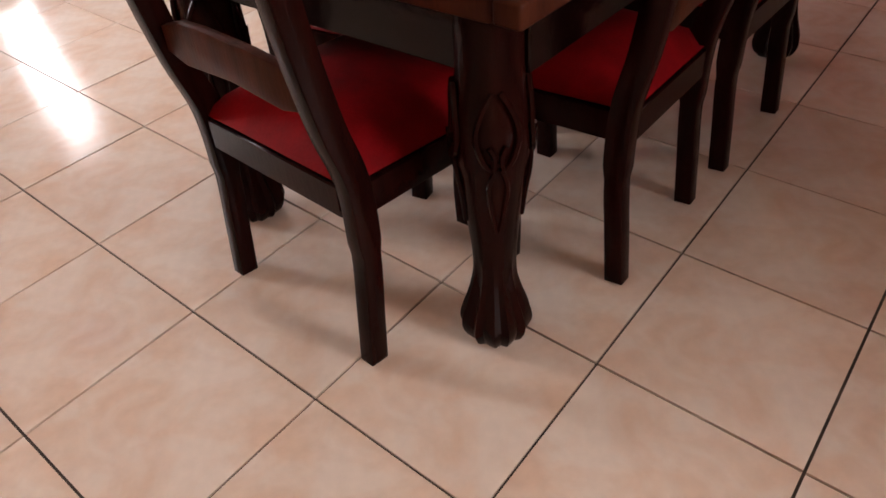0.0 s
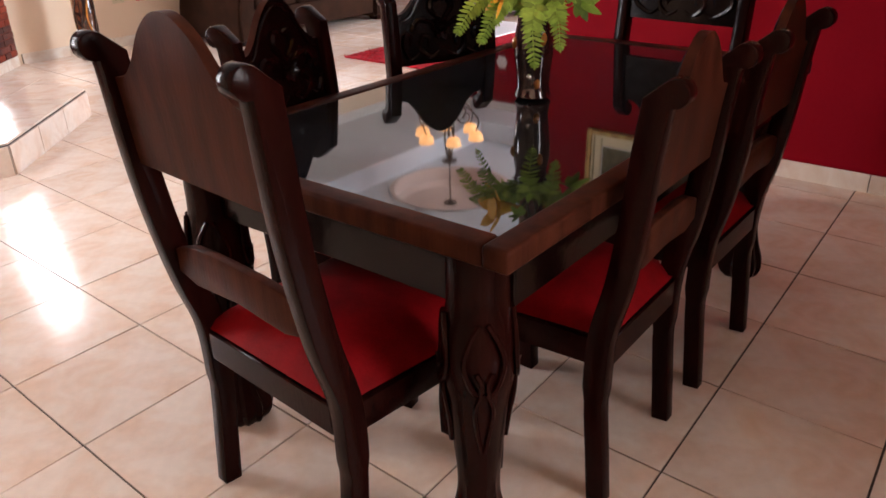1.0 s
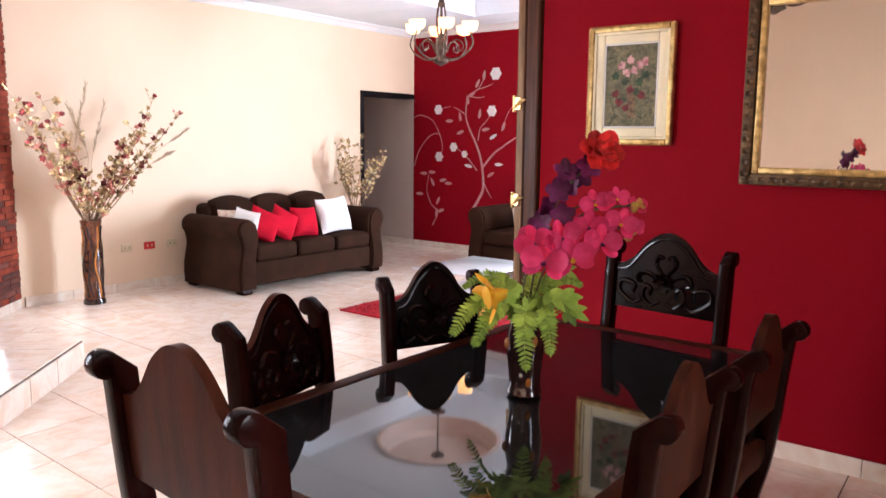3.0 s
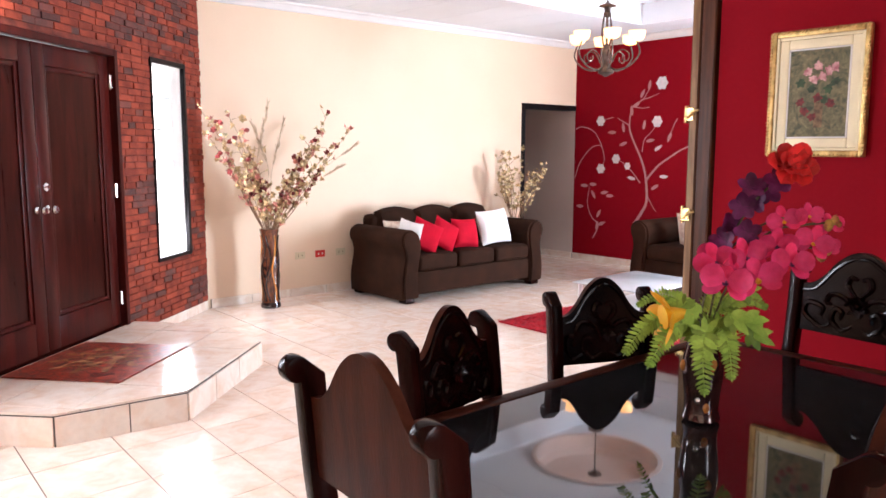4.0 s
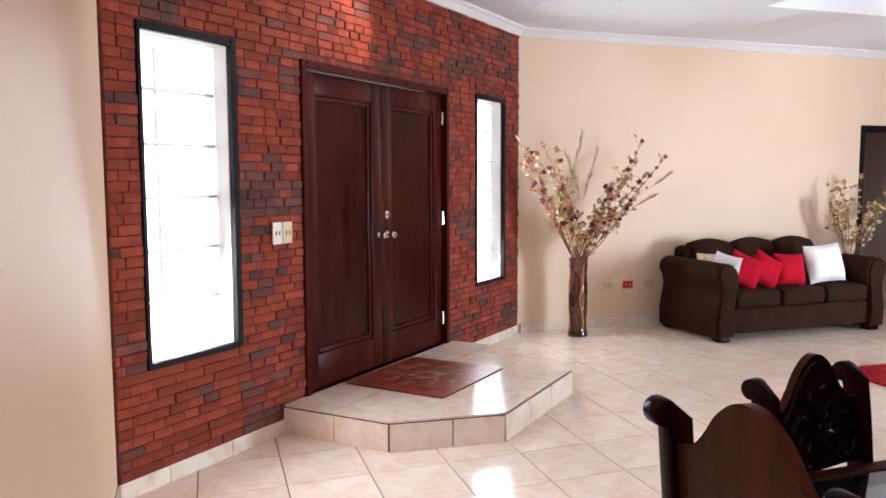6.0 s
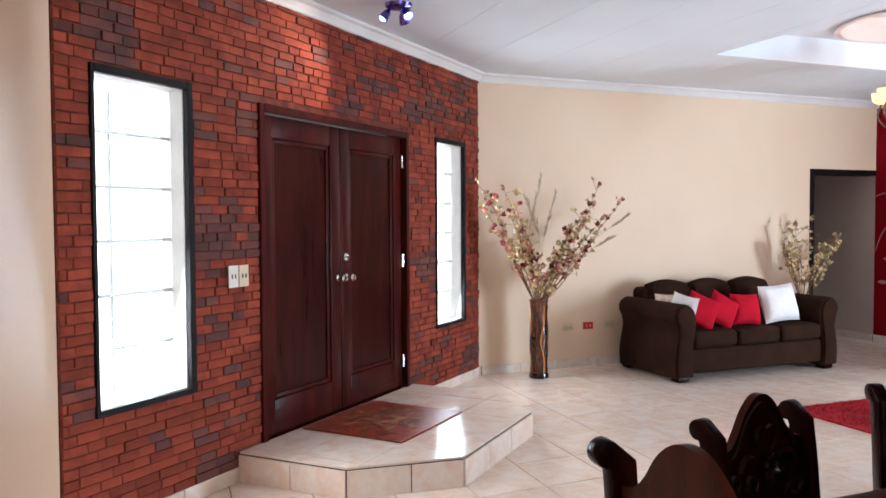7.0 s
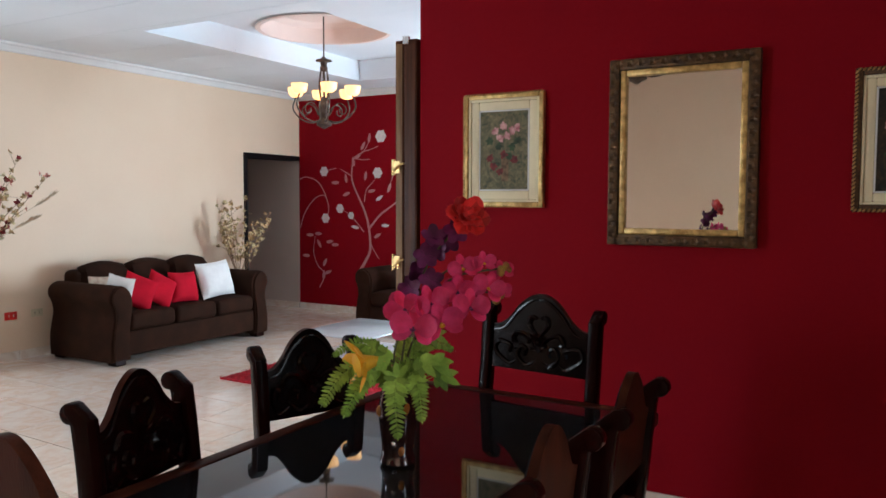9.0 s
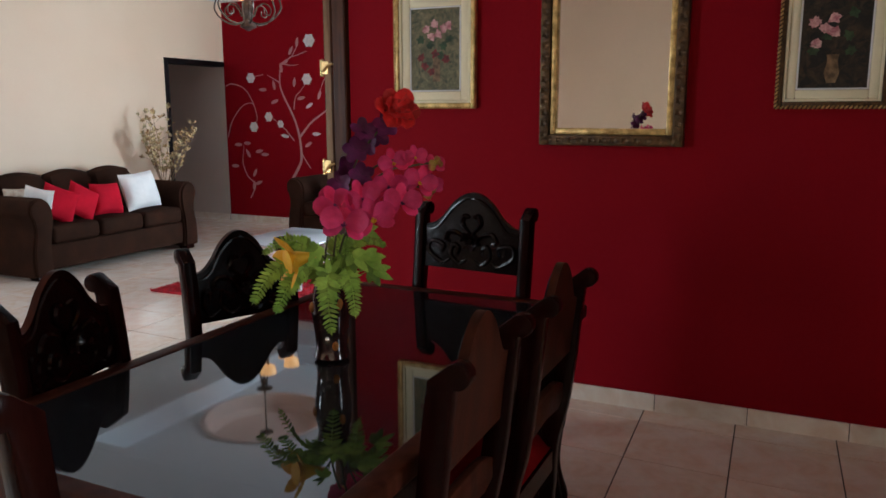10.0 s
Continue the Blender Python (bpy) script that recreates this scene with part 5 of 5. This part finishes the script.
tg = part("glass_top", B(-0.36, 0.36, -0.45, 0.45, 0.35, 0.362, 0.004, 2), GLEAM_GLASS, ct, "glass top with its bright reflection put into a pale colour")
part("shelf", B(-0.29, 0.29, -0.38, 0.38, 0.16, 0.172, 0.003, 1), TRIM, ct, "pale lower shelf")
for sx in (-1, 1):
    for sy in (-1, 1):
        bm = bmesh.new()
        tube(bm, [(sx * 0.31, sy * 0.40, 0.0), (sx * 0.31, sy * 0.40, 0.35)], 0.02, 12)
        part("leg", bm, TRIM, ct)


# ---- floor vase with dry branches; gilded branches by the sofa ----
def dry_branches(name, m, label, seed, tips, base_z, flowers, thick=0.004, density=1.0, size=1.0, plumes=()):
    t = thing(name, m, label, "dry flowers")
    r = random.Random(seed)
    meshes = {mt.name: (mt, bmesh.new()) for mt in flowers}
    for tip in tips:
        tip = Vector(tip)
        bm = bmesh.new()
        root = Vector((tip.x * 0.06, tip.y * 0.06, base_z))
        mid = root.lerp(tip, 0.5) + Vector((r.uniform(-0.05, 0.05), r.uniform(-0.05, 0.05), r.uniform(0.0, 0.07)))
        line = spline([root, root.lerp(mid, 0.5) + Vector((r.uniform(-0.02, 0.02), r.uniform(-0.02, 0.02), 0)), mid, mid.lerp(tip, 0.5) + Vector((r.uniform(-0.03, 0.03), r.uniform(-0.03, 0.03), 0.01)), tip], 6)
        tube(bm, line, [thick * (1.15 - 0.8 * i / len(line)) for i in range(len(line))], 5)
        twigs = []
        for i in range(7, len(line), 3):
            d = Vector((r.uniform(-1, 1), r.uniform(-1, 1), r.uniform(0.0, 1))).normalized()
            e = line[i] + d * r.uniform(0.04, 0.10) * size
            tube(bm, [line[i], line[i].lerp(e, 0.5) + Vector((0, 0, 0.01)), e], [thick * 0.5, thick * 0.4, thick * 0.25], 4)
            twigs.append(e)
        part("twig", bm, TWIG, t)
        spots = twigs + [line[i] for i in range(9, len(line), 2)] + [line[-1]]
        for p in spots:
            if r.random() > density:
                continue
            pick = [f for f in flowers if (f in (DRYRED, TWIG)) == (p.z > 1.0 and r.random() < 0.5)] or flowers
            mt, fb = meshes[r.choice(pick).name]
            blossom(fb, p, (r.uniform(-1, 1), r.uniform(-1, 1), r.uniform(-0.2, 1)), r.uniform(0.018, 0.034) * size, r.choice((4, 5, 6)), 0.5, 0.7, r)
            if mt is DRYRED:
                ball(fb, p, r.uniform(0.016, 0.026), 2, (1, 1, 0.8))
            elif r.random() < 0.4:
                ball(fb, p, 0.010 * size, 1)
    for mt, fb in meshes.values():
        part("blossoms", fb, mt, t)
    for a, b in plumes:
        bm = bmesh.new()
        a, b = Vector(a), Vector(b)
        tube(bm, spline([Vector((0, 0, base_z)), a.lerp(Vector((0, 0, base_z)), 0.45) + Vector((0, 0, 0.08)), a, b], 5), [0.002] * 16, 4)
        for k in range(48):
            p = a.lerp(b, k / 48)
            d = (b - a).normalized() + Vector((r.uniform(-0.35, 0.35), r.uniform(-0.35, 0.35), r.uniform(-0.2, 0.35)))
            petal(bm, p, d, (r.uniform(-1, 1), r.uniform(-1, 1), 0.3), 0.075, 0.011, 0.1, 2)
        part("plume", bm, PLUME, t, "feathery dry grass plume")
    return t


FVX, FVY = -6.5, 3.29
fvase = thing("floor_vase", pose(FVX, FVY, 0), "tall brown and black lacquered floor vase with carved waves", "vase")
bm = bmesh.new()
prof = [(0.078, 0.0), (0.088, 0.012), (0.085, 0.05), (0.074, 0.10), (0.073, 0.18), (0.082, 0.29), (0.087, 0.38), (0.080, 0.48), (0.071, 0.58), (0.075, 0.66), (0.088, 0.725), (0.092, 0.745), (0.082, 0.745), (0.066, 0.67)]
lathe(bm, [(r, z) for r, z in prof], 30, caps=False)
part("vase_body", bm, VASE, fvase)
part("vase_foot", lathe(bmesh.new(), [(0.078, 0.0005), (0.094, 0.006), (0.094, 0.03), (0.086, 0.055)], 30), VASE_DARK, fvase)
for k in range(9):
    bm = bmesh.new()
    q0 = 2 * math.pi * k / 9
    pts = []
    for i in range(26):
        z = 0.07 + 0.62 * i / 25
        rad = float(np.interp(z, [p[1] for p in prof[:11]], [p[0] for p in prof[:11]])) + 0.001
        q = q0 + 0.28 * math.sin(z * 13 + k)
        pts.append((rad * math.cos(q), rad * math.sin(q), z))
    tube(bm, pts, 0.0075, 6)
    part("carved_wave", bm, VASE_DARK if k % 3 else AMBER, fvase)
r5 = random.Random(5)
tips = [(0.06, -0.68, 1.86), (0.0, -0.53, 1.74), (0.08, -0.42, 1.80), (0.05, -0.60, 1.62), (0.1, -0.36, 1.55), (0.04, -0.5, 1.42), (-0.05, -0.25, 1.6),
        (0.0, 0.67, 1.84), (0.08, 0.55, 1.66), (0.1, 0.86, 1.68), (0.04, 0.70, 1.52), (0.14, 0.42, 1.48), (0.0, 0.35, 1.36), (0.12, 0.52, 1.30), (0.1, -0.2, 1.35),
        (0.15, 0.1, 1.2), (0.12, -0.1, 1.12), (0.05, 0.2, 1.1), (0.1, -0.28, 1.2), (0.12, 0.3, 1.15), (0.15, 0.0, 1.0)]
dry_branches("dry_flowers", pose(FVX, FVY, 0), "dried branches with dark red and beige blossoms in the floor vase", 21, tips + [(x * 0.8 + 0.05, y * 0.8 + 0.03, z - 0.16) for x, y, z in tips[::2]], 0.70, [DRYRED, DRYBEIGE, DRYBEIGE, DRYBEIGE, DRYPINK, DRYGOLD], 0.0045, 1.0, 1.3,
             plumes=[((0.0, -0.1, 1.4), (-0.05, 0.05, 1.9)), ((0.0, 0.0, 1.35), (-0.04, -0.12, 1.72)), ((0.0, 0.05, 1.3), (0.0, 0.18, 1.75)), ((0.0, 0.6, 1.22), (0.02, 0.8, 1.32)), ((0.0, 0.8, 1.42), (0.0, 0.98, 1.52))])

GVX, GVY = -6.55, 6.62
gvase = thing("floor_vase", pose(GVX, GVY, 0), "slim dark floor vase behind the sofa arm", "vase")
part("vase_body", lathe(bmesh.new(), [(0.08, 0.0), (0.09, 0.02), (0.07, 0.15), (0.08, 0.35), (0.07, 0.5), (0.08, 0.62), (0.07, 0.62)], 24, caps=False), VASE, gvase)
tips = [(r5.uniform(-0.12, 0.16), r5.uniform(-0.42, 0.5), 0) for _ in range(16)]
tips = [(x, y, 0.62 + (0.95 - 0.55 * abs(y)) * r5.uniform(0.6, 1.0)) for x, y, _ in tips]
dry_branches("dry_flowers", pose(GVX, GVY, 0), "gilded dry branches beside the sofa", 33, tips, 0.56, [DRYGOLD, DRYGOLD, DRYBEIGE], 0.004, 0.8, 1.25)


# ---- chandeliers, spot lamp ----
def chandelier(m, drop, label):
    """Hangs from z = 0."""
    c = thing("chandelier", m, label, "chandelier")
    z = -drop
    part("canopy", lathe(bmesh.new(), [(0.0, -0.04), (0.02, -0.04), (0.03, -0.025), (0.065, -0.012), (0.07, 0.0), (0.0, 0.0)], 24, caps=False), IRON, c)
    bm = bmesh.new()
    tube(bm, [(0, 0, -0.03), (0, 0, z + 0.42)], 0.007, 8)
    part("rod", bm, IRON, c)
    bm = bmesh.new()
    lathe(bm, [(0.008, 0.44), (0.03, 0.42), (0.075, 0.405), (0.08, 0.395), (0.035, 0.385), (0.028, 0.35), (0.04, 0.33), (0.02, 0.30), (0.008, 0.29)], 24, (0, 0, z))
    part("crown", bm, IRON, c)
    for k in range(6):
        q = 2 * math.pi * k / 6
        bm = bmesh.new()
        tube(bm, spline([(0.03 * math.cos(q), 0.03 * math.sin(q), z + 0.33), (0.05 * math.cos(q), 0.05 * math.sin(q), z + 0.15), (0.025 * math.cos(q), 0.025 * math.sin(q), z + 0.0)], 5), 0.006, 6)
        part("stay", bm, IRON, c)
    bm = bmesh.new()
    lathe(bm, [(0.01, 0.06), (0.035, 0.03), (0.045, -0.05), (0.03, -0.12), (0.045, -0.17), (0.07, -0.195), (0.075, -0.215), (0.035, -0.235), (0.01, -0.25)], 24, (0, 0, z))
    part("hub", bm, IRON, c)
    R = 0.29
    for k in range(6):
        q = 2 * math.pi * k / 6 + 0.3
        cs, sn = math.cos(q), math.sin(q)
        bm = bmesh.new()
        tube(bm, [Vector((p.x * cs, p.x * sn, z + p.z)) for p in spline([(0.03, 0, -0.16), (0.12, 0, -0.19), (0.24, 0, -0.15), (R + 0.03, 0, -0.05), (R, 0, 0.06)], 5)], 0.008, 6)
        tube(bm, [Vector((p.x * cs, p.x * sn, z + p.z)) for p in spline([(0.06, 0, -0.12), (0.10, 0, -0.04), (0.16, 0, -0.01), (0.22, 0, -0.05), (0.21, 0, -0.11), (0.16, 0, -0.10), (0.16, 0, -0.06)], 5)], 0.006, 6)
        arm = part("arm", bm, IRON, c)
        bm = bmesh.new()
        lathe(bm, [(0.02, 0.06), (0.05, 0.068), (0.068, 0.09), (0.074, 0.125), (0.078, 0.15), (0.073, 0.15), (0.064, 0.10), (0.02, 0.075)], 20, (R * cs, R * sn, z), caps=False)
        part("shade", bm, SHADE, arm, "glowing amber glass shade")
    return c


chandelier(pose(CHX, CHY, CHZ), 0.87, "bronze chandelier with six lit amber glass shades")
chandelier(pose(-1.5, 1.75, CZ), 0.32, "bronze chandelier with six lit amber glass shades over the dining table")
sp = thing("ceiling_spotlight", pose(-4.85, 1.375, CZ, 0, 0, 20), "violet chrome ceiling lamp with three lit spots", "lamp")
part("rose", lathe(bmesh.new(), [(0.0, -0.03), (0.06, -0.03), (0.085, -0.02), (0.09, 0.0), (0.0, 0.0)], 28, caps=False), VIOLET, sp)
for k in range(3):
    q = 2 * math.pi * k / 3
    bm = bmesh.new()
    d = Vector((math.cos(q) * 0.6, math.sin(q) * 0.6, -0.8)).normalized()
    a = Vector((math.cos(q) * 0.05, math.sin(q) * 0.05, -0.028))
    tube(bm, [a, a + d * 0.02, a + d * 0.035, a + d * 0.09], [0.008, 0.012, 0.024, 0.034], 14, caps=False)
    s = part("spot_head", bm, VIOLET, sp)
    bm = bmesh.new()
    ball(bm, a + d * 0.075, 0.028, 2)
    part("bulb", bm, SPOTGLOW, s, "bluish lit bulb")

# ---- painted tree on the far red wall ----
tree = thing("wall_decal", pose(0, YN, 0), "pale pink tree with white blossoms painted on the red wall", "wall decal")


def wall_branch(pts, r0, r1):
    bm = bmesh.new()
    line = spline([(x, 0, z) for x, z in pts], 7)
    n = len(line)
    rows = []
    for i, p in enumerate(line):
        d = (line[min(i + 1, n - 1)] - line[max(i - 1, 0)]).normalized()
        s = Vector((-d.z, 0, d.x)) * (0.5 * (r0 + (r1 - r0) * i / (n - 1)))
        rows.append([bm.verts.new(p + s + Vector((0, -0.001, 0))), bm.verts.new(p + Vector((0, -0.004, 0))), bm.verts.new(p - s + Vector((0, -0.001, 0)))])
    for a, b in zip(rows, rows[1:]):
        bm.faces.new((a[0], a[1], b[1], b[0]))
        bm.faces.new((a[1], a[2], b[2], b[1]))
    part("branch", bm, SILVER, tree)


def wall_leaf(x, z, a, L, w, mat_=None):
    bm = bmesh.new()
    petal(bm, (x, -0.003, z), (math.cos(radians(a)), 0, math.sin(radians(a))), (0, -1, 0), L, w, 0.03, 4)
    part("leaf", bm, mat_ or SILVER, tree)


def wall_flower(x, z, r):
    bm = bmesh.new()
    for k in range(6):
        q = 2 * math.pi * k / 6
        petal(bm, (x, -0.004, z), (math.cos(q), 0, math.sin(q)), (0, -1, 0), r, r * 1.1, 0.05, 3)
    part("flower", bm, PETALWHITE, tree, "white painted blossom")


for pts, r0, r1 in (
        ([(-5.84, 0.54), (-5.73, 0.7), (-5.66, 0.85), (-5.68, 1.12), (-5.75, 1.35), (-5.92, 1.67), (-5.95, 1.83), (-5.91, 2.02), (-5.76, 2.11), (-5.67, 2.24)], 0.042, 0.010),
        ([(-5.67, 1.12), (-5.51, 1.29), (-5.36, 1.39), (-5.21, 1.48), (-5.06, 1.54)], 0.030, 0.014),
        ([(-5.95, 1.79), (-6.04, 1.84), (-6.14, 1.89)], 0.018, 0.006),
        ([(-5.75, 1.46), (-5.72, 1.61), (-5.64, 1.69), (-5.55, 1.79)], 0.014, 0.006),
        ([(-6.82, 1.76), (-6.71, 1.79), (-6.52, 1.73), (-6.4, 1.58), (-6.33, 1.38), (-6.36, 1.27)], 0.015, 0.008),
        ([(-6.82, 1.10), (-6.73, 1.32), (-6.55, 1.51), (-6.4, 1.54), (-6.35, 1.46)], 0.015, 0.008),
        ([(-6.49, 0.31), (-6.4, 0.49), (-6.51, 0.59), (-6.58, 0.73), (-6.59, 0.83), (-6.56, 1.0)], 0.015, 0.006),
        ([(-5.76, 1.07), (-5.9, 1.22), (-6.03, 1.32), (-6.12, 1.36)], 0.016, 0.006),
        ([(-5.66, 0.93), (-5.57, 0.79), (-5.52, 0.73)], 0.012, 0.005),
        ([(-6.2, 1.9), (-6.38, 1.87)], 0.010, 0.008),
        ([(-5.26, 1.86), (-5.32, 1.76), (-5.38, 1.61)], 0.008, 0.006),
        ([(-5.89, 2.02), (-5.76, 2.0), (-5.66, 2.01)], 0.014, 0.006),
        ([(-5.79, 2.1), (-5.65, 2.13), (-5.53, 2.17)], 0.014, 0.006)):
    wall_branch(pts, r0, r1)
for x, z, r in ((-5.49, 2.29, 0.085), (-5.54, 1.83, 0.075), (-6.4, 1.86, 0.07), (-6.38, 1.24, 0.07), (-6.14, 1.37, 0.065), (-5.96, 1.28, 0.05)):
    wall_flower(x, z, r)
for x, z, a in ((-5.89, 1.12, 170), (-6.21, 1.71, 180), (-6.04, 1.71, 100), (-6.03, 1.58, 200), (-5.64, 1.59, 10), (-5.52, 1.48, 30), (-5.43, 1.16, 0), (-5.55, 1.0, 30), (-5.73, 1.74, 80), (-5.87, 2.02, 20), (-5.77, 2.13, 60), (-5.67, 2.22, 80), (-5.92, 1.92, 100),
                (-6.64, 1.01, 180), (-6.51, 1.03, 0), (-6.23, 0.89, 0), (-6.32, 0.92, 10), (-6.49, 0.85, 120), (-6.71, 0.73, 180), (-6.4, 0.6, 60), (-6.35, 0.5, 20), (-6.42, 0.43, 80), (-5.36, 1.69, 250)):
    wall_leaf(x - 0.05 * math.cos(radians(a)), z, a, 0.12, 0.045, PETALWHITE if (a, z) in ((170, 1.12), (0, 1.16), (30, 1.48)) else None)

# ---- pieces of floor and brick wall ----
floor_ob = bpy.data.objects["floor"]
tile_me = bpy.data.meshes.new("floor_tile")
tb = B(-P / 2 + 0.0029, P / 2 - 0.0029, -P / 2 + 0.0029, P / 2 - 0.0029, -0.012, 0.0)
SHEAR = Matrix(((1, -0.029, 0, 0), (-0.033, 1, 0, 0), (0, 0, 1, 0), (0, 0, 0, 1)))  # the tiles are laid a little askew
tb.transform(SHEAR)
tb.to_mesh(tile_me)
tb.free()
tile_me.materials.append(TILE)
rt = random.Random(2)
vs, fs = [], []
count = 0


def outside(x, y):
    """Behind the brick wall."""
    return (Vector((x, y, 0)) - CA).dot(V) < -0.32 and y < 2.9


for i in range(-24, 8):
    for j in range(-5, 18):
        ox, oy = P * (i + 0.5), P * (j + 0.5)
        cx, cy = X0 + ox - 0.029 * oy, Y0 + oy - 0.033 * (ox + 0.7)
        if not (-10.2 < cx < 2.4 and -0.85 < cy < 8.25) or outside(cx, cy) or (cx < -7.2 and cy < 6.9) or (cx > 1.2 and cy > 4.0):
            continue
        near = cx > -5.2 and cy < 5.6 and cx < 1.2 and count < 300
        if near:
            count += 1
            shared("floor_tile", tile_me, floor_ob, Matrix.Translation((cx, cy, rt.uniform(-0.0006, 0.0006))) @ Matrix.Rotation(math.pi * rt.randrange(2), 4, "Z"))
        else:
            k, h = len(vs), P / 2 - 0.0029
            z = rt.uniform(-0.0006, 0.0006)
            for dz in (0, -0.01):
                vs += [(cx + a - 0.029 * b, cy + b - 0.033 * a, z + dz) for a, b in ((-h, -h), (h, -h), (h, h), (-h, h))]
            fs += [(k, k + 1, k + 2, k + 3), (k, k + 4, k + 5, k + 1), (k + 1, k + 5, k + 6, k + 2), (k + 2, k + 6, k + 7, k + 3), (k + 3, k + 7, k + 4, k)]
me = bpy.data.meshes.new("floor_tiles")
me.from_pydata(vs, [], fs)
me.materials.append(TILE_FAR)
ft = new("floor_tiles", me)
ft.parent = floor_ob
tagged(ft, kind="stuff")

rb = random.Random(3)
ROW = 0.0500
LENGTHS = [0.10, 0.12, 0.15, 0.18]
brick_me = {}
for L in LENGTHS:
    for dark in (False, True):
        me = bpy.data.meshes.new("brick")
        tb = B(-L / 2 + 0.0016, L / 2 - 0.0016, -0.02, 0.0, -ROW / 2 + 0.0018, ROW / 2 - 0.0018, 0.0025, 1)
        tb.to_mesh(me)
        tb.free()
        me.materials.append(BRICK_DARK if dark else BRICK)
        brick_me[L, dark] = me
holes = [(W1[0] - 0.027, W1[1] + 0.011, W1[2] - 0.019, W1[3] + 0.027), (W2[0] - 0.027, W2[1] + 0.011, W2[2] - 0.019, W2[3] + 0.027), (DU0, DU1, 0, DZ1), (1.27, 3.34, 0, SZ - 0.004)]


def free(a, b, z):
    """The stretches of a course between a and b that no opening takes."""
    spans = [(a, b)]
    for h0, h1, z0, z1 in holes:
        if z0 - ROW / 2 + 0.006 < z < z1 + ROW / 2 - 0.006:
            spans = [s for p, q in spans for s in ((p, min(q, h0)), (max(p, h1), q)) if s[1] - s[0] > 0.03]
    return spans


far = {False: ([], []), True: ([], [])}
singles = 0
z = SKIRT + ROW / 2
row = 0
while z < CZ:
    for a, b in free(0.0, BRICK_END, z):
        u = a - (rb.uniform(0, 0.08) if row % 2 else 0)
        while u < b - 0.012:
            L = rb.choice(LENGTHS)
            u0, u1 = max(u, a), min(u + L, b)
            if b - u1 < 0.03:
                u1 = b
            patch = noise.noise(Vector((u0 * 1.6, z * 2.6, 3.1)))
            dark = rb.random() < (0.05 + 1.6 * max(0, patch - 0.02))
            depth = rb.uniform(0.001, 0.010)
            if u0 > 3.335 and z < 2.25 and abs((u1 - u0) - L) < 1e-6 and singles < 300:
                shared("brick", brick_me[L, dark], brick_wall, MB @ Matrix.Translation(((u0 + u1) / 2, depth, z)) @ Matrix.Rotation(rb.uniform(-0.022, 0.022), 4, "Y") @ Matrix.Rotation(rb.uniform(-0.03, 0.03), 4, "Z"))
                singles += 1
            else:
                vs, fs = far[dark]
                k = len(vs)
                e, h, c = 0.0016, ROW / 2 - 0.0018, 0.003
                t0, t1 = rb.uniform(-0.003, 0.003), rb.uniform(-0.0025, 0.0025)
                for q in ((u0 + e, -0.02, -h), (u1 - e, -0.02, -h), (u1 - e, -0.02, h), (u0 + e, -0.02, h), (u0 + e + c, depth + t0, -h + c + t1), (u1 - e - c, depth - t0, -h + c - t1), (u1 - e - c, depth - t0, h - c - t1), (u0 + e + c, depth + t0, h - c + t1)):
                    p = MB @ Vector((q[0], q[1], z + q[2]))
                    vs.append(p[:])
                fs += [(k + 4, k + 5, k + 6, k + 7), (k, k + 1, k + 5, k + 4), (k + 1, k + 2, k + 6, k + 5), (k + 2, k + 3, k + 7, k + 6), (k + 3, k, k + 4, k + 7)]
            u = u1
    z += ROW
    row += 1
for dark, (vs, fs) in far.items():
    me = bpy.data.meshes.new("bricks")
    me.from_pydata(vs, [], fs)
    me.materials.append(BRICK_DARK_FAR if dark else BRICK_FAR)
    ob = new("bricks", me)
    ob.parent = brick_wall
    tagged(ob, kind="stuff")
